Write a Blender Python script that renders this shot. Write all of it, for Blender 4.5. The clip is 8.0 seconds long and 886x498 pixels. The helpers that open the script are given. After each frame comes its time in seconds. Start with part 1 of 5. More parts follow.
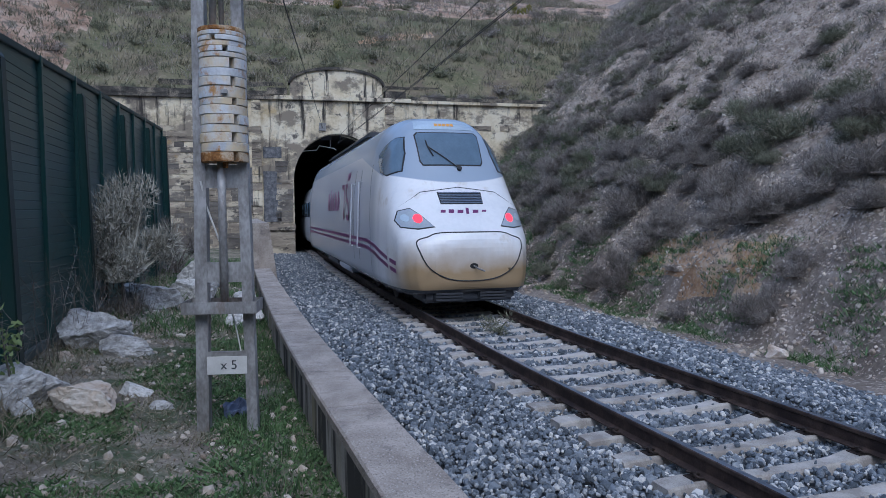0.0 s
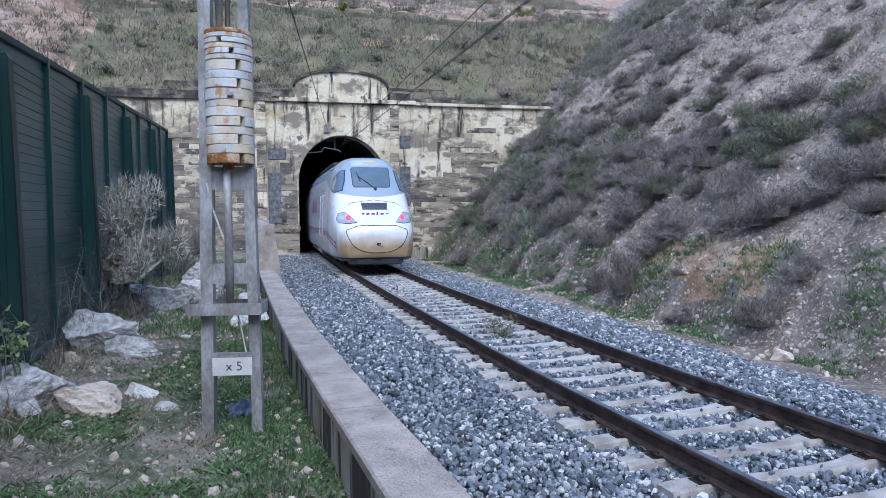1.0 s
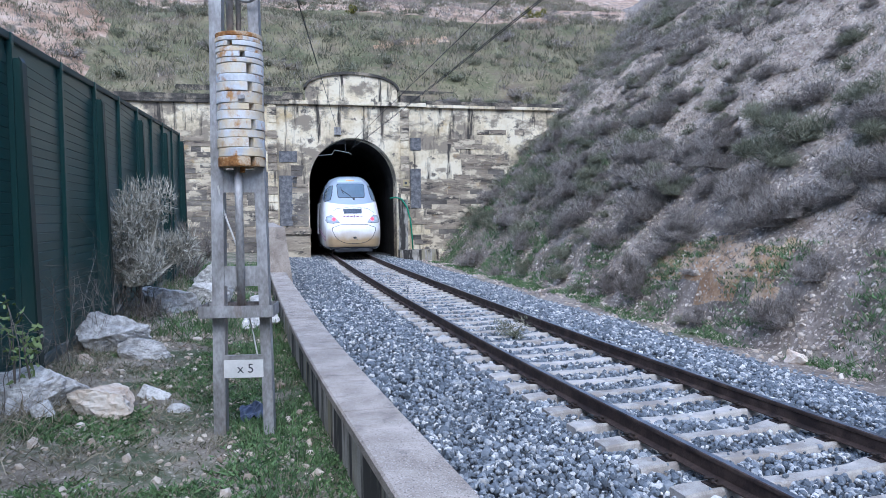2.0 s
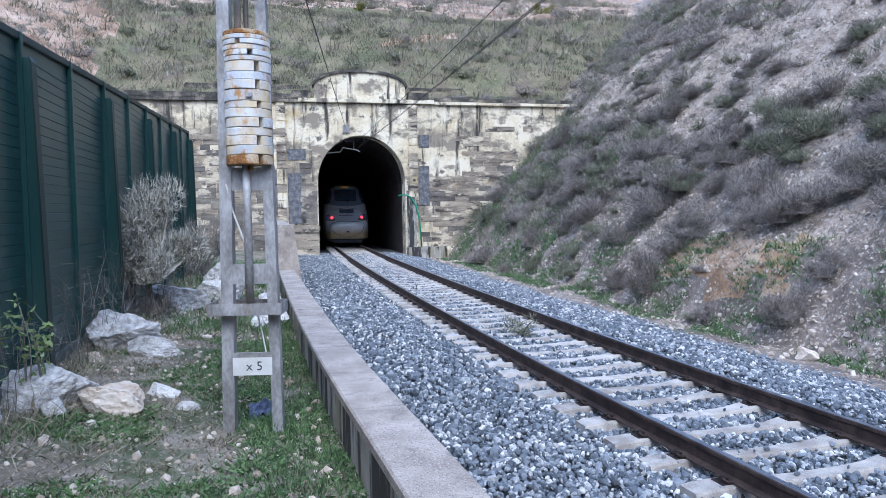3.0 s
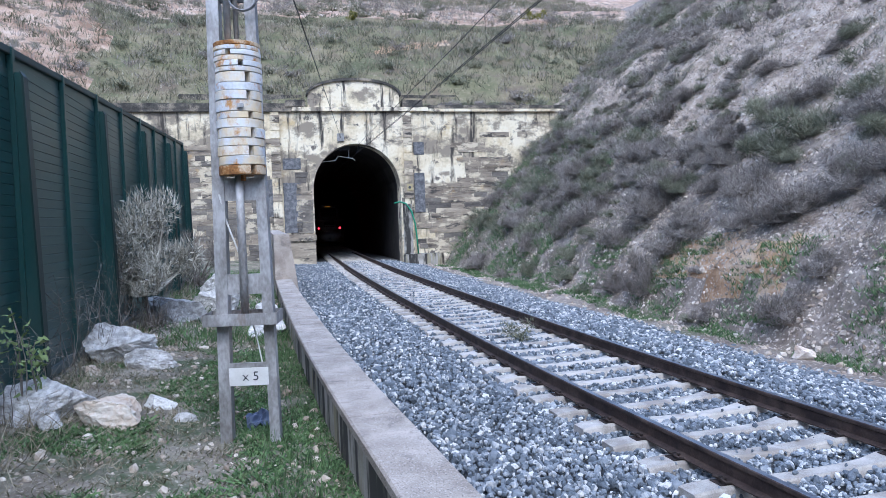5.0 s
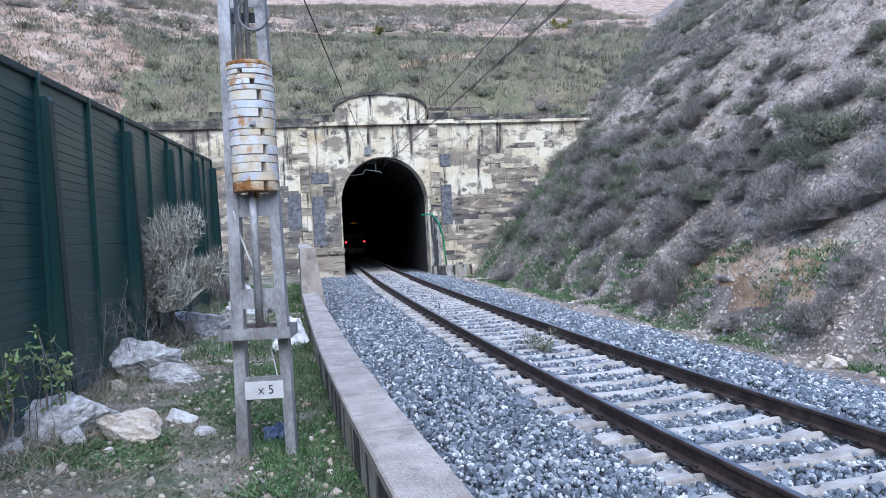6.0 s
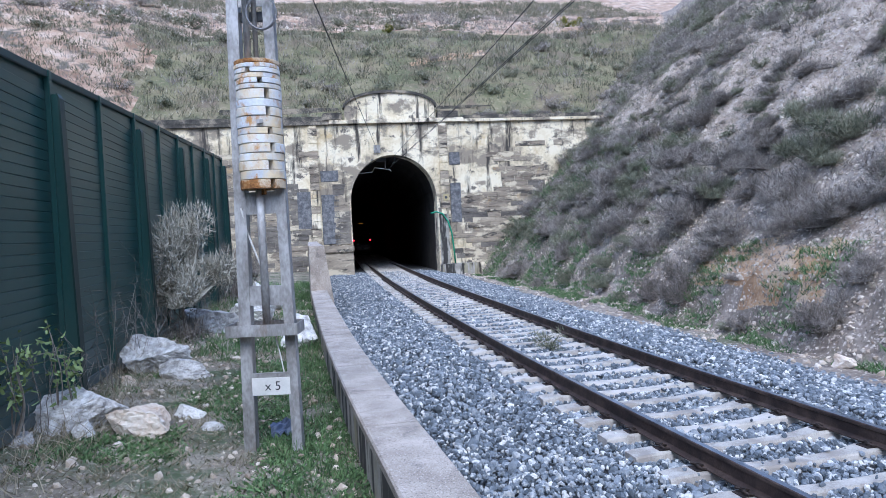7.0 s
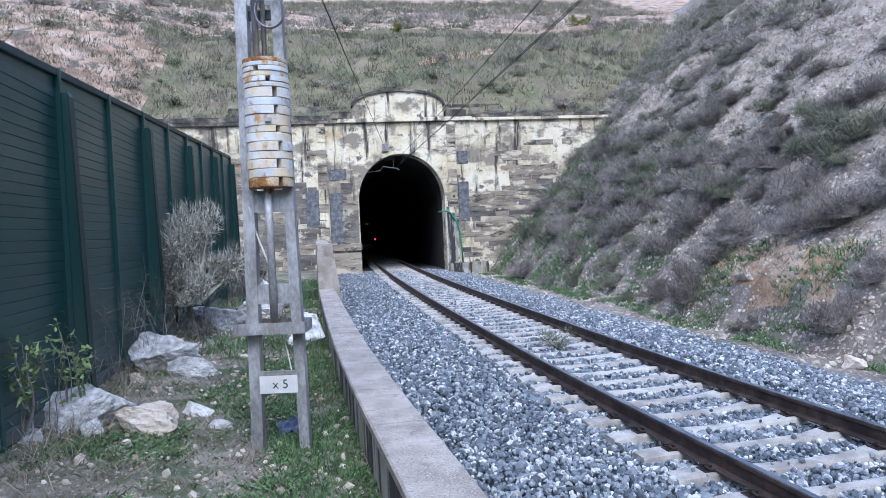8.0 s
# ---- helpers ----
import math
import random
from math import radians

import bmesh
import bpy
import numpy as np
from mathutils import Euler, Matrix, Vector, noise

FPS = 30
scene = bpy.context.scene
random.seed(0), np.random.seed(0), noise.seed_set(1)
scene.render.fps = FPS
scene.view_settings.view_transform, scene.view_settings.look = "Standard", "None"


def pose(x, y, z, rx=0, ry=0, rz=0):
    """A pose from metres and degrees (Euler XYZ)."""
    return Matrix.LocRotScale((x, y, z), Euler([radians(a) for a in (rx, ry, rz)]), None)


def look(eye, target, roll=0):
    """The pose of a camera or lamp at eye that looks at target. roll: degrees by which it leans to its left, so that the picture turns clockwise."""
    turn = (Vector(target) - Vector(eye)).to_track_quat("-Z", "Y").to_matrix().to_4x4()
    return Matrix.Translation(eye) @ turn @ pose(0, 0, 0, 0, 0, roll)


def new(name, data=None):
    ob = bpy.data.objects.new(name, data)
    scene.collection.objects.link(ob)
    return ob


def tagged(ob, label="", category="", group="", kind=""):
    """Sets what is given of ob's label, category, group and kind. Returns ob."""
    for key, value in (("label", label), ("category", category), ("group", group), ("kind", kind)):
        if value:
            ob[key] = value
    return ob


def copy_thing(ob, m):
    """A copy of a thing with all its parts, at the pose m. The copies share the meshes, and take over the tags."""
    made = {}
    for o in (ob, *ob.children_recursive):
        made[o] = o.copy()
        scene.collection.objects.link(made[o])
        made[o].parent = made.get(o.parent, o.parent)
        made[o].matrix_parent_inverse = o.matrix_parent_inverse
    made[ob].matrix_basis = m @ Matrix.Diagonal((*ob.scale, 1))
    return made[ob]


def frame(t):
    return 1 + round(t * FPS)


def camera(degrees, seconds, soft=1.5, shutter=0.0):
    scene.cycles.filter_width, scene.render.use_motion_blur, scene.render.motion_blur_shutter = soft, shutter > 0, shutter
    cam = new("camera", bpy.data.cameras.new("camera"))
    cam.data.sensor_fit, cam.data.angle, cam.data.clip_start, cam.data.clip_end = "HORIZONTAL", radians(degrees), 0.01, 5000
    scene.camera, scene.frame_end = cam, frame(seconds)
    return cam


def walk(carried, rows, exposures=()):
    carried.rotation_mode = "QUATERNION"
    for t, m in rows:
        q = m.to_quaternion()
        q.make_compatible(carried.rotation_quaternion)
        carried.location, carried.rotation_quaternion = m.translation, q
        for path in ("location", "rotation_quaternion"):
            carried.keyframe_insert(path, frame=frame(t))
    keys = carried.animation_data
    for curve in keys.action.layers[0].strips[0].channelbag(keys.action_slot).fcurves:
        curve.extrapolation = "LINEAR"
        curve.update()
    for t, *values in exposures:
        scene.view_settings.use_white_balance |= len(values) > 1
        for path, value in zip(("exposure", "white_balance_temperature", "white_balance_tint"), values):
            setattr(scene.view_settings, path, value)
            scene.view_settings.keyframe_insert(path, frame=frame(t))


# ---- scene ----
cam = camera(64.4, 8.0, 0.8)
PATH = [
    (0.0, pose(0.005, -0.003, 1.998, 86.93, 0.52, -2.12)),
    (0.5, pose(-0.002, -0.005, 2.000, 86.97, 0.41, -2.05)),
    (1.0, pose(-0.004, -0.007, 2.001, 87.08, 0.39, -1.78)),
    (1.5, pose(-0.006, -0.008, 2.001, 87.33, 0.49, -1.37)),
    (3.0, pose(0.002, 0.011, 2.001, 87.03, 0.80, -0.23)),
    (3.5, pose(0.000, 0.000, 2.000, 87.10, 0.95, -0.05)),
    (4.0, pose(-0.000, -0.001, 2.001, 87.10, 1.08, -0.08)),
    (5.5, pose(0.103, 0.002, 1.998, 88.02, 2.63, -0.15)),
    (6.0, pose(0.207, -0.014, 2.001, 88.57, 2.85, 1.99)),
    (6.5, pose(0.231, -0.033, 2.003, 88.80, 2.74, 2.15)),
    (7.0, pose(0.244, -0.040, 1.998, 88.45, 2.73, 2.79)),
    (7.5, pose(0.248, -0.040, 1.997, 88.39, 2.87, 3.53)),
    (8.0, pose(0.244, -0.028, 1.997, 88.39, 2.58, 3.43)),
]
walk(cam, PATH, exposures=((0.0, -0.42, 5600, 10), (0.5, 0.0, 5600, 10), (1.0, 0.30, 5600, 10), (1.5, 0.40, 5600, 10), (3.0, 0.67, 5600, 10), (8.0, 0.67, 5600, 10)))

# ---- world and light: open shade under a bright sky ----
world = bpy.data.worlds.new("world")
scene.world = world
world.use_nodes = True
wn = world.node_tree.nodes
sky = wn.new("ShaderNodeTexSky")
sky.sky_type, sky.sun_disc = "NISHITA", False
sky.sun_elevation, sky.sun_rotation = radians(48), radians(200)
sky.air_density, sky.dust_density = 1.0, 1.0
wn["Background"].inputs["Strength"].default_value = 0.26
world.node_tree.links.new(sky.outputs[0], wn["Background"].inputs["Color"])
sun = new("sun", bpy.data.lights.new("sun", "SUN"))
sun.data.energy, sun.data.angle, sun.data.color = 1.5, radians(35), (1.0, 0.97, 0.93)
sun.matrix_world = look((0, 0, 0), (-0.18, 0.62, -0.76))

rng = np.random.default_rng(7)


# ---- materials ----
def shifted(n, l, vector):
    """Moves a texture by a random amount for each piece, so that alike pieces differ."""
    info, mul, add = n.new("ShaderNodeObjectInfo"), n.new("ShaderNodeVectorMath"), n.new("ShaderNodeVectorMath")
    mul.operation, add.operation = "MULTIPLY", "ADD"
    l.new(info.outputs["Random"], mul.inputs[0])
    mul.inputs[1].default_value = (37.0, 53.0, 71.0)
    l.new(vector, add.inputs[0])
    l.new(mul.outputs[0], add.inputs[1])
    return add.outputs[0]


def mat(name, colors, rough=0.85, metal=0.0, scale=4.0, fine=40.0, bump=0.3, bump_dist=0.01, spread=(0.35, 0.65), island=0.0, random_ob=0.0, stretch=(1, 1, 1), coat=0.0, world_space=False):
    """Two-scale noise between colours, with fine grain, relief and piece-to-piece variation."""
    m = bpy.data.materials.new(name)
    m.use_nodes = True
    nt = m.node_tree
    n, l = nt.nodes, nt.links
    b = n["Principled BSDF"]
    b.inputs["Roughness"].default_value, b.inputs["Metallic"].default_value = rough, metal
    b.inputs["Coat Weight"].default_value = coat
    geo = n.new("ShaderNodeNewGeometry") if island or world_space else None
    tc = n.new("ShaderNodeTexCoord")
    mp = n.new("ShaderNodeMapping")
    mp.inputs["Scale"].default_value = stretch
    l.new(geo.outputs["Position"] if world_space else shifted(n, l, tc.outputs["Object"]) if random_ob else tc.outputs["Object"], mp.inputs["Vector"])
    a = n.new("ShaderNodeTexNoise")
    a.inputs["Scale"].default_value, a.inputs["Detail"].default_value, a.inputs["Roughness"].default_value = scale, 6, 0.6
    l.new(mp.outputs[0], a.inputs["Vector"])
    f = n.new("ShaderNodeTexNoise")
    f.inputs["Scale"].default_value, f.inputs["Detail"].default_value = fine, 4
    l.new(mp.outputs[0], f.inputs["Vector"])
    r = n.new("ShaderNodeValToRGB")
    els = r.color_ramp.elements
    k = len(colors)
    while len(els) < k:
        els.new(0.5)
    for i, c in enumerate(colors):
        els[i].position = spread[0] + (spread[1] - spread[0]) * i / max(1, k - 1)
        els[i].color = (*c, 1)
    mix = n.new("ShaderNodeMath")
    mix.operation = "MULTIPLY_ADD"
    l.new(f.outputs["Fac"], mix.inputs[0])
    mix.inputs[1].default_value = 0.35
    add = n.new("ShaderNodeMath")
    add.operation = "ADD"
    l.new(a.outputs["Fac"], mix.inputs[2])
    l.new(mix.outputs[0], add.inputs[0])
    add.inputs[1].default_value = -0.175
    last = add
    for kind, amount in (("island", island), ("object", random_ob)):
        if not amount:
            continue
        src = geo.outputs["Random Per Island"] if kind == "island" else n.new("ShaderNodeObjectInfo").outputs["Random"]
        w = n.new("ShaderNodeMath")
        w.operation = "MULTIPLY_ADD"
        l.new(src, w.inputs[0])
        w.inputs[1].default_value = amount
        l.new(last.outputs[0], w.inputs[2])
        s = n.new("ShaderNodeMath")
        s.operation = "SUBTRACT"
        l.new(w.outputs[0], s.inputs[0])
        s.inputs[1].default_value = amount / 2
        last = s
    l.new(last.outputs[0], r.inputs["Fac"])
    l.new(r.outputs["Color"], b.inputs["Base Color"])
    if bump:
        bp = n.new("ShaderNodeBump")
        bp.inputs["Strength"].default_value, bp.inputs["Distance"].default_value = bump, bump_dist
        l.new(mix.outputs[0], bp.inputs["Height"])
        l.new(bp.outputs[0], b.inputs["Normal"])
    return m


def overlay(m, color, scale, lo, hi, stretch=(1, 1, 1), seed=0.0, detail=6.0, vary=False, world_space=False):
    """Adds stains or patches of another colour, shaped by a stretched noise, over a material's base colour."""
    nt = m.node_tree
    n, l = nt.nodes, nt.links
    b = n["Principled BSDF"]
    old = b.inputs["Base Color"].links[0].from_socket
    tc, mp, no, mr, mx = (n.new("ShaderNode" + k) for k in ("TexCoord", "Mapping", "TexNoise", "MapRange", "Mix"))
    mp.inputs["Scale"].default_value, mp.inputs["Location"].default_value = stretch, (seed, seed * 1.7, seed * 0.6)
    no.inputs["Scale"].default_value, no.inputs["Detail"].default_value, no.inputs["Roughness"].default_value = scale, detail, 0.65
    mr.inputs["From Min"].default_value, mr.inputs["From Max"].default_value = lo, hi
    mx.data_type = "RGBA"
    place = n.new("ShaderNodeNewGeometry").outputs["Position"] if world_space else tc.outputs["Object"]
    l.new(shifted(n, l, place) if vary else place, mp.inputs["Vector"])
    l.new(mp.outputs[0], no.inputs["Vector"])
    l.new(no.outputs["Fac"], mr.inputs["Value"])
    l.new(mr.outputs[0], mx.inputs[0])
    l.new(old, mx.inputs[6])
    mx.inputs[7].default_value = (*color, 1)
    l.new(mx.outputs[2], b.inputs["Base Color"])
    return m


def glow(name, color, strength):
    m = bpy.data.materials.new(name)
    m.use_nodes = True
    b = m.node_tree.nodes["Principled BSDF"]
    b.inputs["Base Color"].default_value = (*[c * 0.6 for c in color], 1)
    b.inputs["Emission Color"].default_value, b.inputs["Emission Strength"].default_value = (*color, 1), strength
    b.inputs["Roughness"].default_value = 0.3
    return m


def plain(name, color, rough=0.4, metal=0.0, coat=0.0):
    m = mat(name, (tuple(c * 0.88 for c in color), tuple(min(1, c * 1.1) for c in color)), rough, metal, 1.5, 25, 0.03, 0.002, coat=coat)
    return m


M_SOIL = mat("stony_soil", ((0.12, 0.096, 0.076), (0.21, 0.172, 0.14), (0.32, 0.27, 0.225)), 0.95, 0, 0.8, 9, 0.8, 0.08)
overlay(M_SOIL, (0.11, 0.115, 0.06), 0.35, 0.54, 0.66, seed=3)
overlay(M_SOIL, (0.13, 0.10, 0.08), 1.6, 0.52, 0.66, seed=9)
overlay(M_SOIL, (0.58, 0.50, 0.43), 14, 0.55, 0.63, seed=19, detail=8)
overlay(M_SOIL, (0.075, 0.06, 0.05), 22, 0.58, 0.66, seed=29, detail=6)
M_HILL = mat("grassy_hillside", ((0.10, 0.105, 0.05), (0.17, 0.16, 0.085), (0.25, 0.21, 0.13)), 0.95, 0, 0.35, 6, 0.8, 0.1)
overlay(M_HILL, (0.16, 0.125, 0.085), 0.5, 0.50, 0.62, seed=6, detail=9)
overlay(M_HILL, (0.30, 0.25, 0.17), 5.0, 0.57, 0.66, seed=16, detail=8)
M_BENCH = mat("reddish_gravel_bench", ((0.26, 0.165, 0.11), (0.42, 0.29, 0.205), (0.54, 0.42, 0.33)), 0.95, 0, 0.7, 9, 0.8, 0.08)
overlay(M_BENCH, (0.14, 0.12, 0.095), 0.9, 0.54, 0.62, seed=8, detail=10)
M_GRAVEL = mat("pale_pinkish_gravel", ((0.21, 0.16, 0.123), (0.36, 0.285, 0.222), (0.52, 0.43, 0.345)), 0.95, 0, 1.6, 14, 0.9, 0.05)
overlay(M_GRAVEL, (0.62, 0.56, 0.50), 16, 0.55, 0.62, seed=39, detail=8)
overlay(M_GRAVEL, (0.10, 0.082, 0.072), 20, 0.56, 0.64, seed=49, detail=8)
M_YARD = mat("yard_soil", ((0.145, 0.122, 0.095), (0.245, 0.212, 0.168), (0.37, 0.33, 0.27)), 0.95, 0, 1.4, 18, 0.7, 0.03)
overlay(M_YARD, (0.065, 0.092, 0.04), 1.3, 0.46, 0.60, seed=5, detail=9)
overlay(M_YARD, (0.50, 0.44, 0.37), 24, 0.58, 0.65, seed=15, detail=8)
overlay(M_YARD, (0.085, 0.065, 0.05), 30, 0.57, 0.65, seed=25, detail=6)
# bed coloured dark so that gaps between the loose stones look shaded
M_BED = mat("shaded_ballast_bed", ((0.035, 0.038, 0.042), (0.075, 0.078, 0.082), (0.13, 0.13, 0.13)), 0.95, 0, 9, 28, 1.0, 0.03)
M_STONE = mat("ballast_stone", ((0.065, 0.078, 0.092), (0.125, 0.146, 0.17), (0.18, 0.206, 0.235), (0.27, 0.295, 0.32), (0.66, 0.65, 0.62)), 0.9, 0, 6, 60, 0.5, 0.004, spread=(0.06, 0.96), island=0.9)
M_RUBBLE = mat("pale_rubble", ((0.26, 0.20, 0.15), (0.46, 0.385, 0.31), (0.70, 0.625, 0.54)), 0.95, 0, 5, 40, 0.4, 0.006, spread=(0.15, 0.85), island=0.6)
M_CONC = mat("weathered_concrete", ((0.24, 0.22, 0.19), (0.36, 0.34, 0.30), (0.46, 0.43, 0.385)), 0.92, 0, 2.2, 70, 0.4, 0.004)
overlay(M_CONC, (0.30, 0.27, 0.18), 3.0, 0.52, 0.60, (1, 1, 0.1), 14)
overlay(M_CONC, (0.045, 0.042, 0.038), 3.2, 0.47, 0.54, (1, 1, 0.12), 4, 8)
M_COPING = mat("coping_concrete", ((0.29, 0.245, 0.205), (0.41, 0.355, 0.305), (0.54, 0.475, 0.42)), 0.95, 0, 2.5, 70, 1.0, 0.006, spread=(0.32, 0.68))
overlay(M_COPING, (0.17, 0.15, 0.135), 5.0, 0.56, 0.72, seed=2, detail=10)
overlay(M_COPING, (0.60, 0.55, 0.50), 85, 0.57, 0.64, seed=12, detail=3)
overlay(M_COPING, (0.13, 0.115, 0.105), 70, 0.57, 0.64, seed=22, detail=3)
M_SLEEPER = mat("sleeper_concrete", ((0.30, 0.27, 0.24), (0.44, 0.41, 0.37), (0.54, 0.50, 0.46)), 0.93, 0, 4, 80, 0.3, 0.003, random_ob=0.2)
M_RAIL = mat("rusty_rail_steel", ((0.030, 0.019, 0.016), (0.06, 0.038, 0.03), (0.10, 0.068, 0.052)), 0.7, 0.2, 5, 60, 0.25, 0.002)
M_RAILTOP = mat("worn_rail_head", ((0.22, 0.21, 0.22), (0.34, 0.33, 0.34), (0.44, 0.43, 0.44)), 0.38, 0.9, 3, 50, 0.05, 0.001)
M_CLIP = mat("dark_clip_steel", ((0.02, 0.015, 0.013), (0.05, 0.035, 0.03)), 0.75, 0.3, 20, 90, 0.2, 0.002)
M_PLASTER = mat("stained_lime_render", ((0.34, 0.27, 0.18), (0.53, 0.45, 0.31), (0.69, 0.59, 0.405), (0.79, 0.71, 0.54)), 0.92, 0, 0.55, 7, 0.7, 0.015, spread=(0.26, 0.58), world_space=True)
overlay(M_PLASTER, (0.50, 0.36, 0.17), 0.45, 0.56, 0.72, seed=11, world_space=True)
overlay(M_PLASTER, (0.29, 0.245, 0.185), 0.75, 0.50, 0.58, (1, 1, 1.5), 7, 15, world_space=True)
overlay(M_PLASTER, (0.15, 0.13, 0.11), 1.9, 0.57, 0.64, (0.8, 0.8, 0.9), 17, 15, world_space=True)
overlay(M_PLASTER, (0.060, 0.052, 0.045), 1.5, 0.545, 0.63, (1.3, 1.3, 0.16), 21, 12, world_space=True)
M_ASHLAR = mat("weathered_ashlar", ((0.125, 0.10, 0.075), (0.23, 0.19, 0.145), (0.34, 0.285, 0.215), (0.47, 0.40, 0.30)), 0.93, 0, 0.9, 9, 1.0, 0.02, spread=(0.28, 0.72), random_ob=0.13, stretch=(0.45, 0.45, 2.4), world_space=True)
overlay(M_ASHLAR, (0.07, 0.062, 0.054), 1.7, 0.54, 0.61, (0.5, 0.5, 2.2), 31, 15, world_space=True)
overlay(M_ASHLAR, (0.60, 0.52, 0.38), 1.1, 0.515, 0.575, (0.8, 0.8, 1.8), 41, 15, world_space=True)
overlay(M_ASHLAR, (0.40, 0.26, 0.11), 0.7, 0.62, 0.70, (1, 1, 1), 51, 12, world_space=True)
M_DARKPANEL = mat("flecked_grey_stone", ((0.085, 0.085, 0.09), (0.14, 0.142, 0.15), (0.24, 0.238, 0.235)), 0.93, 0, 5, 40, 0.8, 0.01)
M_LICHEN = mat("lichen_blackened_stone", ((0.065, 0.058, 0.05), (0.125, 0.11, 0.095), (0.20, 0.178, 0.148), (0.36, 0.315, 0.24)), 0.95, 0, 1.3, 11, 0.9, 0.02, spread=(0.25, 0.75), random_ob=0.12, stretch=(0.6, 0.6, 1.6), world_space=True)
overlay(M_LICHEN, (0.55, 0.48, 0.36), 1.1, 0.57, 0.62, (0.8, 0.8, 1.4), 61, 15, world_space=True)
M_CAPSTONE = mat("blackened_coping_stone", ((0.035, 0.032, 0.028), (0.09, 0.082, 0.07), (0.33, 0.28, 0.21)), 0.95, 0, 1.3, 20, 0.7, 0.015, spread=(0.36, 0.66))
# lining darkened evenly so that little light bounces inside the bore
M_TUNNEL = mat("dark_tunnel_lining", ((0.022, 0.02, 0.019), (0.055, 0.05, 0.046)), 0.95, 0, 0.8, 12, 0.5, 0.02)
M_FENCE = mat("dark_green_coated_steel", ((0.014, 0.056, 0.054), (0.019, 0.070, 0.067)), 0.36, 0.0, 0.7, 30, 0.05, 0.002, random_ob=0.25)
overlay(M_FENCE, (0.045, 0.075, 0.07), 1.2, 0.56, 0.80, (1, 1, 0.5), 3)
M_POST = mat("green_steel_post", ((0.005, 0.022, 0.021), (0.007, 0.028, 0.027)), 0.5, 0.0, 1.0, 30, 0.05, 0.002)
M_RAILGREY = mat("galvanised_base_rail", ((0.10, 0.13, 0.13), (0.18, 0.21, 0.21)), 0.5, 0.4, 2, 30, 0.1, 0.002)
M_GALV = mat("weathered_galvanised_steel", ((0.20, 0.19, 0.18), (0.33, 0.325, 0.32), (0.50, 0.50, 0.505)), 0.62, 0.35, 3.0, 45, 0.12, 0.002, stretch=(1, 1, 0.5))
overlay(M_GALV, (0.22, 0.15, 0.10), 4.0, 0.64, 0.78, (1, 1, 0.4), 6)
M_WEIGHT = mat("painted_cast_weight", ((0.50, 0.52, 0.54), (0.62, 0.65, 0.68), (0.72, 0.74, 0.76)), 0.6, 0.05, 4, 40, 0.2, 0.003, random_ob=0.3)
overlay(M_WEIGHT, (0.45, 0.23, 0.07), 9.0, 0.52, 0.63, (1, 1, 0.8), 13, 8, True)
overlay(M_WEIGHT, (0.72, 0.60, 0.40), 3.5, 0.44, 0.60, (1, 1, 0.7), 17, 6, True)
M_RUST = mat("rusty_cast_weight", ((0.16, 0.065, 0.02), (0.36, 0.17, 0.05), (0.60, 0.50, 0.36)), 0.85, 0.1, 7, 50, 0.3, 0.004, spread=(0.35, 0.62))
M_PLATE = mat("white_number_plate", ((0.60, 0.60, 0.58), (0.74, 0.74, 0.72)), 0.5, 0, 4, 50, 0.05, 0.001)
M_BLACK = mat("black_rubber_paint", ((0.012, 0.012, 0.013), (0.022, 0.022, 0.024)), 0.55, 0, 6, 40, 0.05, 0.001)
M_ROCK = mat("broken_limestone", ((0.36, 0.345, 0.33), (0.56, 0.545, 0.525), (0.74, 0.725, 0.70)), 0.95, 0, 9, 60, 1.0, 0.02, random_ob=0.2)
M_ROCKO = mat("ochre_limestone", ((0.50, 0.37, 0.27), (0.66, 0.55, 0.45), (0.78, 0.72, 0.65)), 0.9, 0, 2.2, 26, 0.8, 0.02)
M_ORANGE = mat("ochre_earth", ((0.25, 0.145, 0.075), (0.40, 0.25, 0.14), (0.52, 0.39, 0.27)), 0.95, 0, 1.6, 16, 0.8, 0.05)
overlay(M_ORANGE, (0.46, 0.385, 0.315), 14, 0.55, 0.63, seed=19, detail=8)
M_WIRE = plain("dark_copper_wire", (0.02, 0.018, 0.017), 0.6, 0.4)
M_STEELLOOP = plain("steel_cable", (0.25, 0.25, 0.26), 0.45, 0.6)
M_WHITE = mat("white_train_paint", ((0.80, 0.81, 0.82), (0.86, 0.865, 0.87), (0.90, 0.90, 0.90)), 0.25, 0.0, 0.8, 12, 0.02, 0.002, coat=0.3)
overlay(M_WHITE, (0.52, 0.43, 0.30), 1.2, 0.60, 0.80, (1, 1, 0.7), 4)
M_GREYBLUE = mat("silver_blue_train_paint", ((0.22, 0.28, 0.37), (0.30, 0.36, 0.45)), 0.3, 0.3, 0.8, 20, 0.02, 0.002, coat=0.3)
M_SIDE = mat("pale_side_paint", ((0.46, 0.50, 0.56), (0.56, 0.59, 0.63)), 0.35, 0.1, 0.6, 15, 0.03, 0.002, coat=0.2)
M_PURPLE = plain("purple_paint", (0.16, 0.03, 0.13), 0.4)
M_SKIRT = plain("dark_grey_skirt", (0.055, 0.06, 0.07), 0.55)
M_GRILLE = plain("black_grille", (0.02, 0.02, 0.022), 0.5)
# glass tint lightened to carry the sky's reflection in its base colour
M_GLASS = plain("sky_tinted_windscreen", (0.13, 0.19, 0.25), 0.06, 0.0, 0.6)
M_STRIPGLASS = plain("pale_display_glass", (0.48, 0.58, 0.66), 0.10, 0.0, 0.5)
M_LAMPGLASS = plain("clear_lamp_cover", (0.40, 0.45, 0.50), 0.08, 0.0, 0.6)
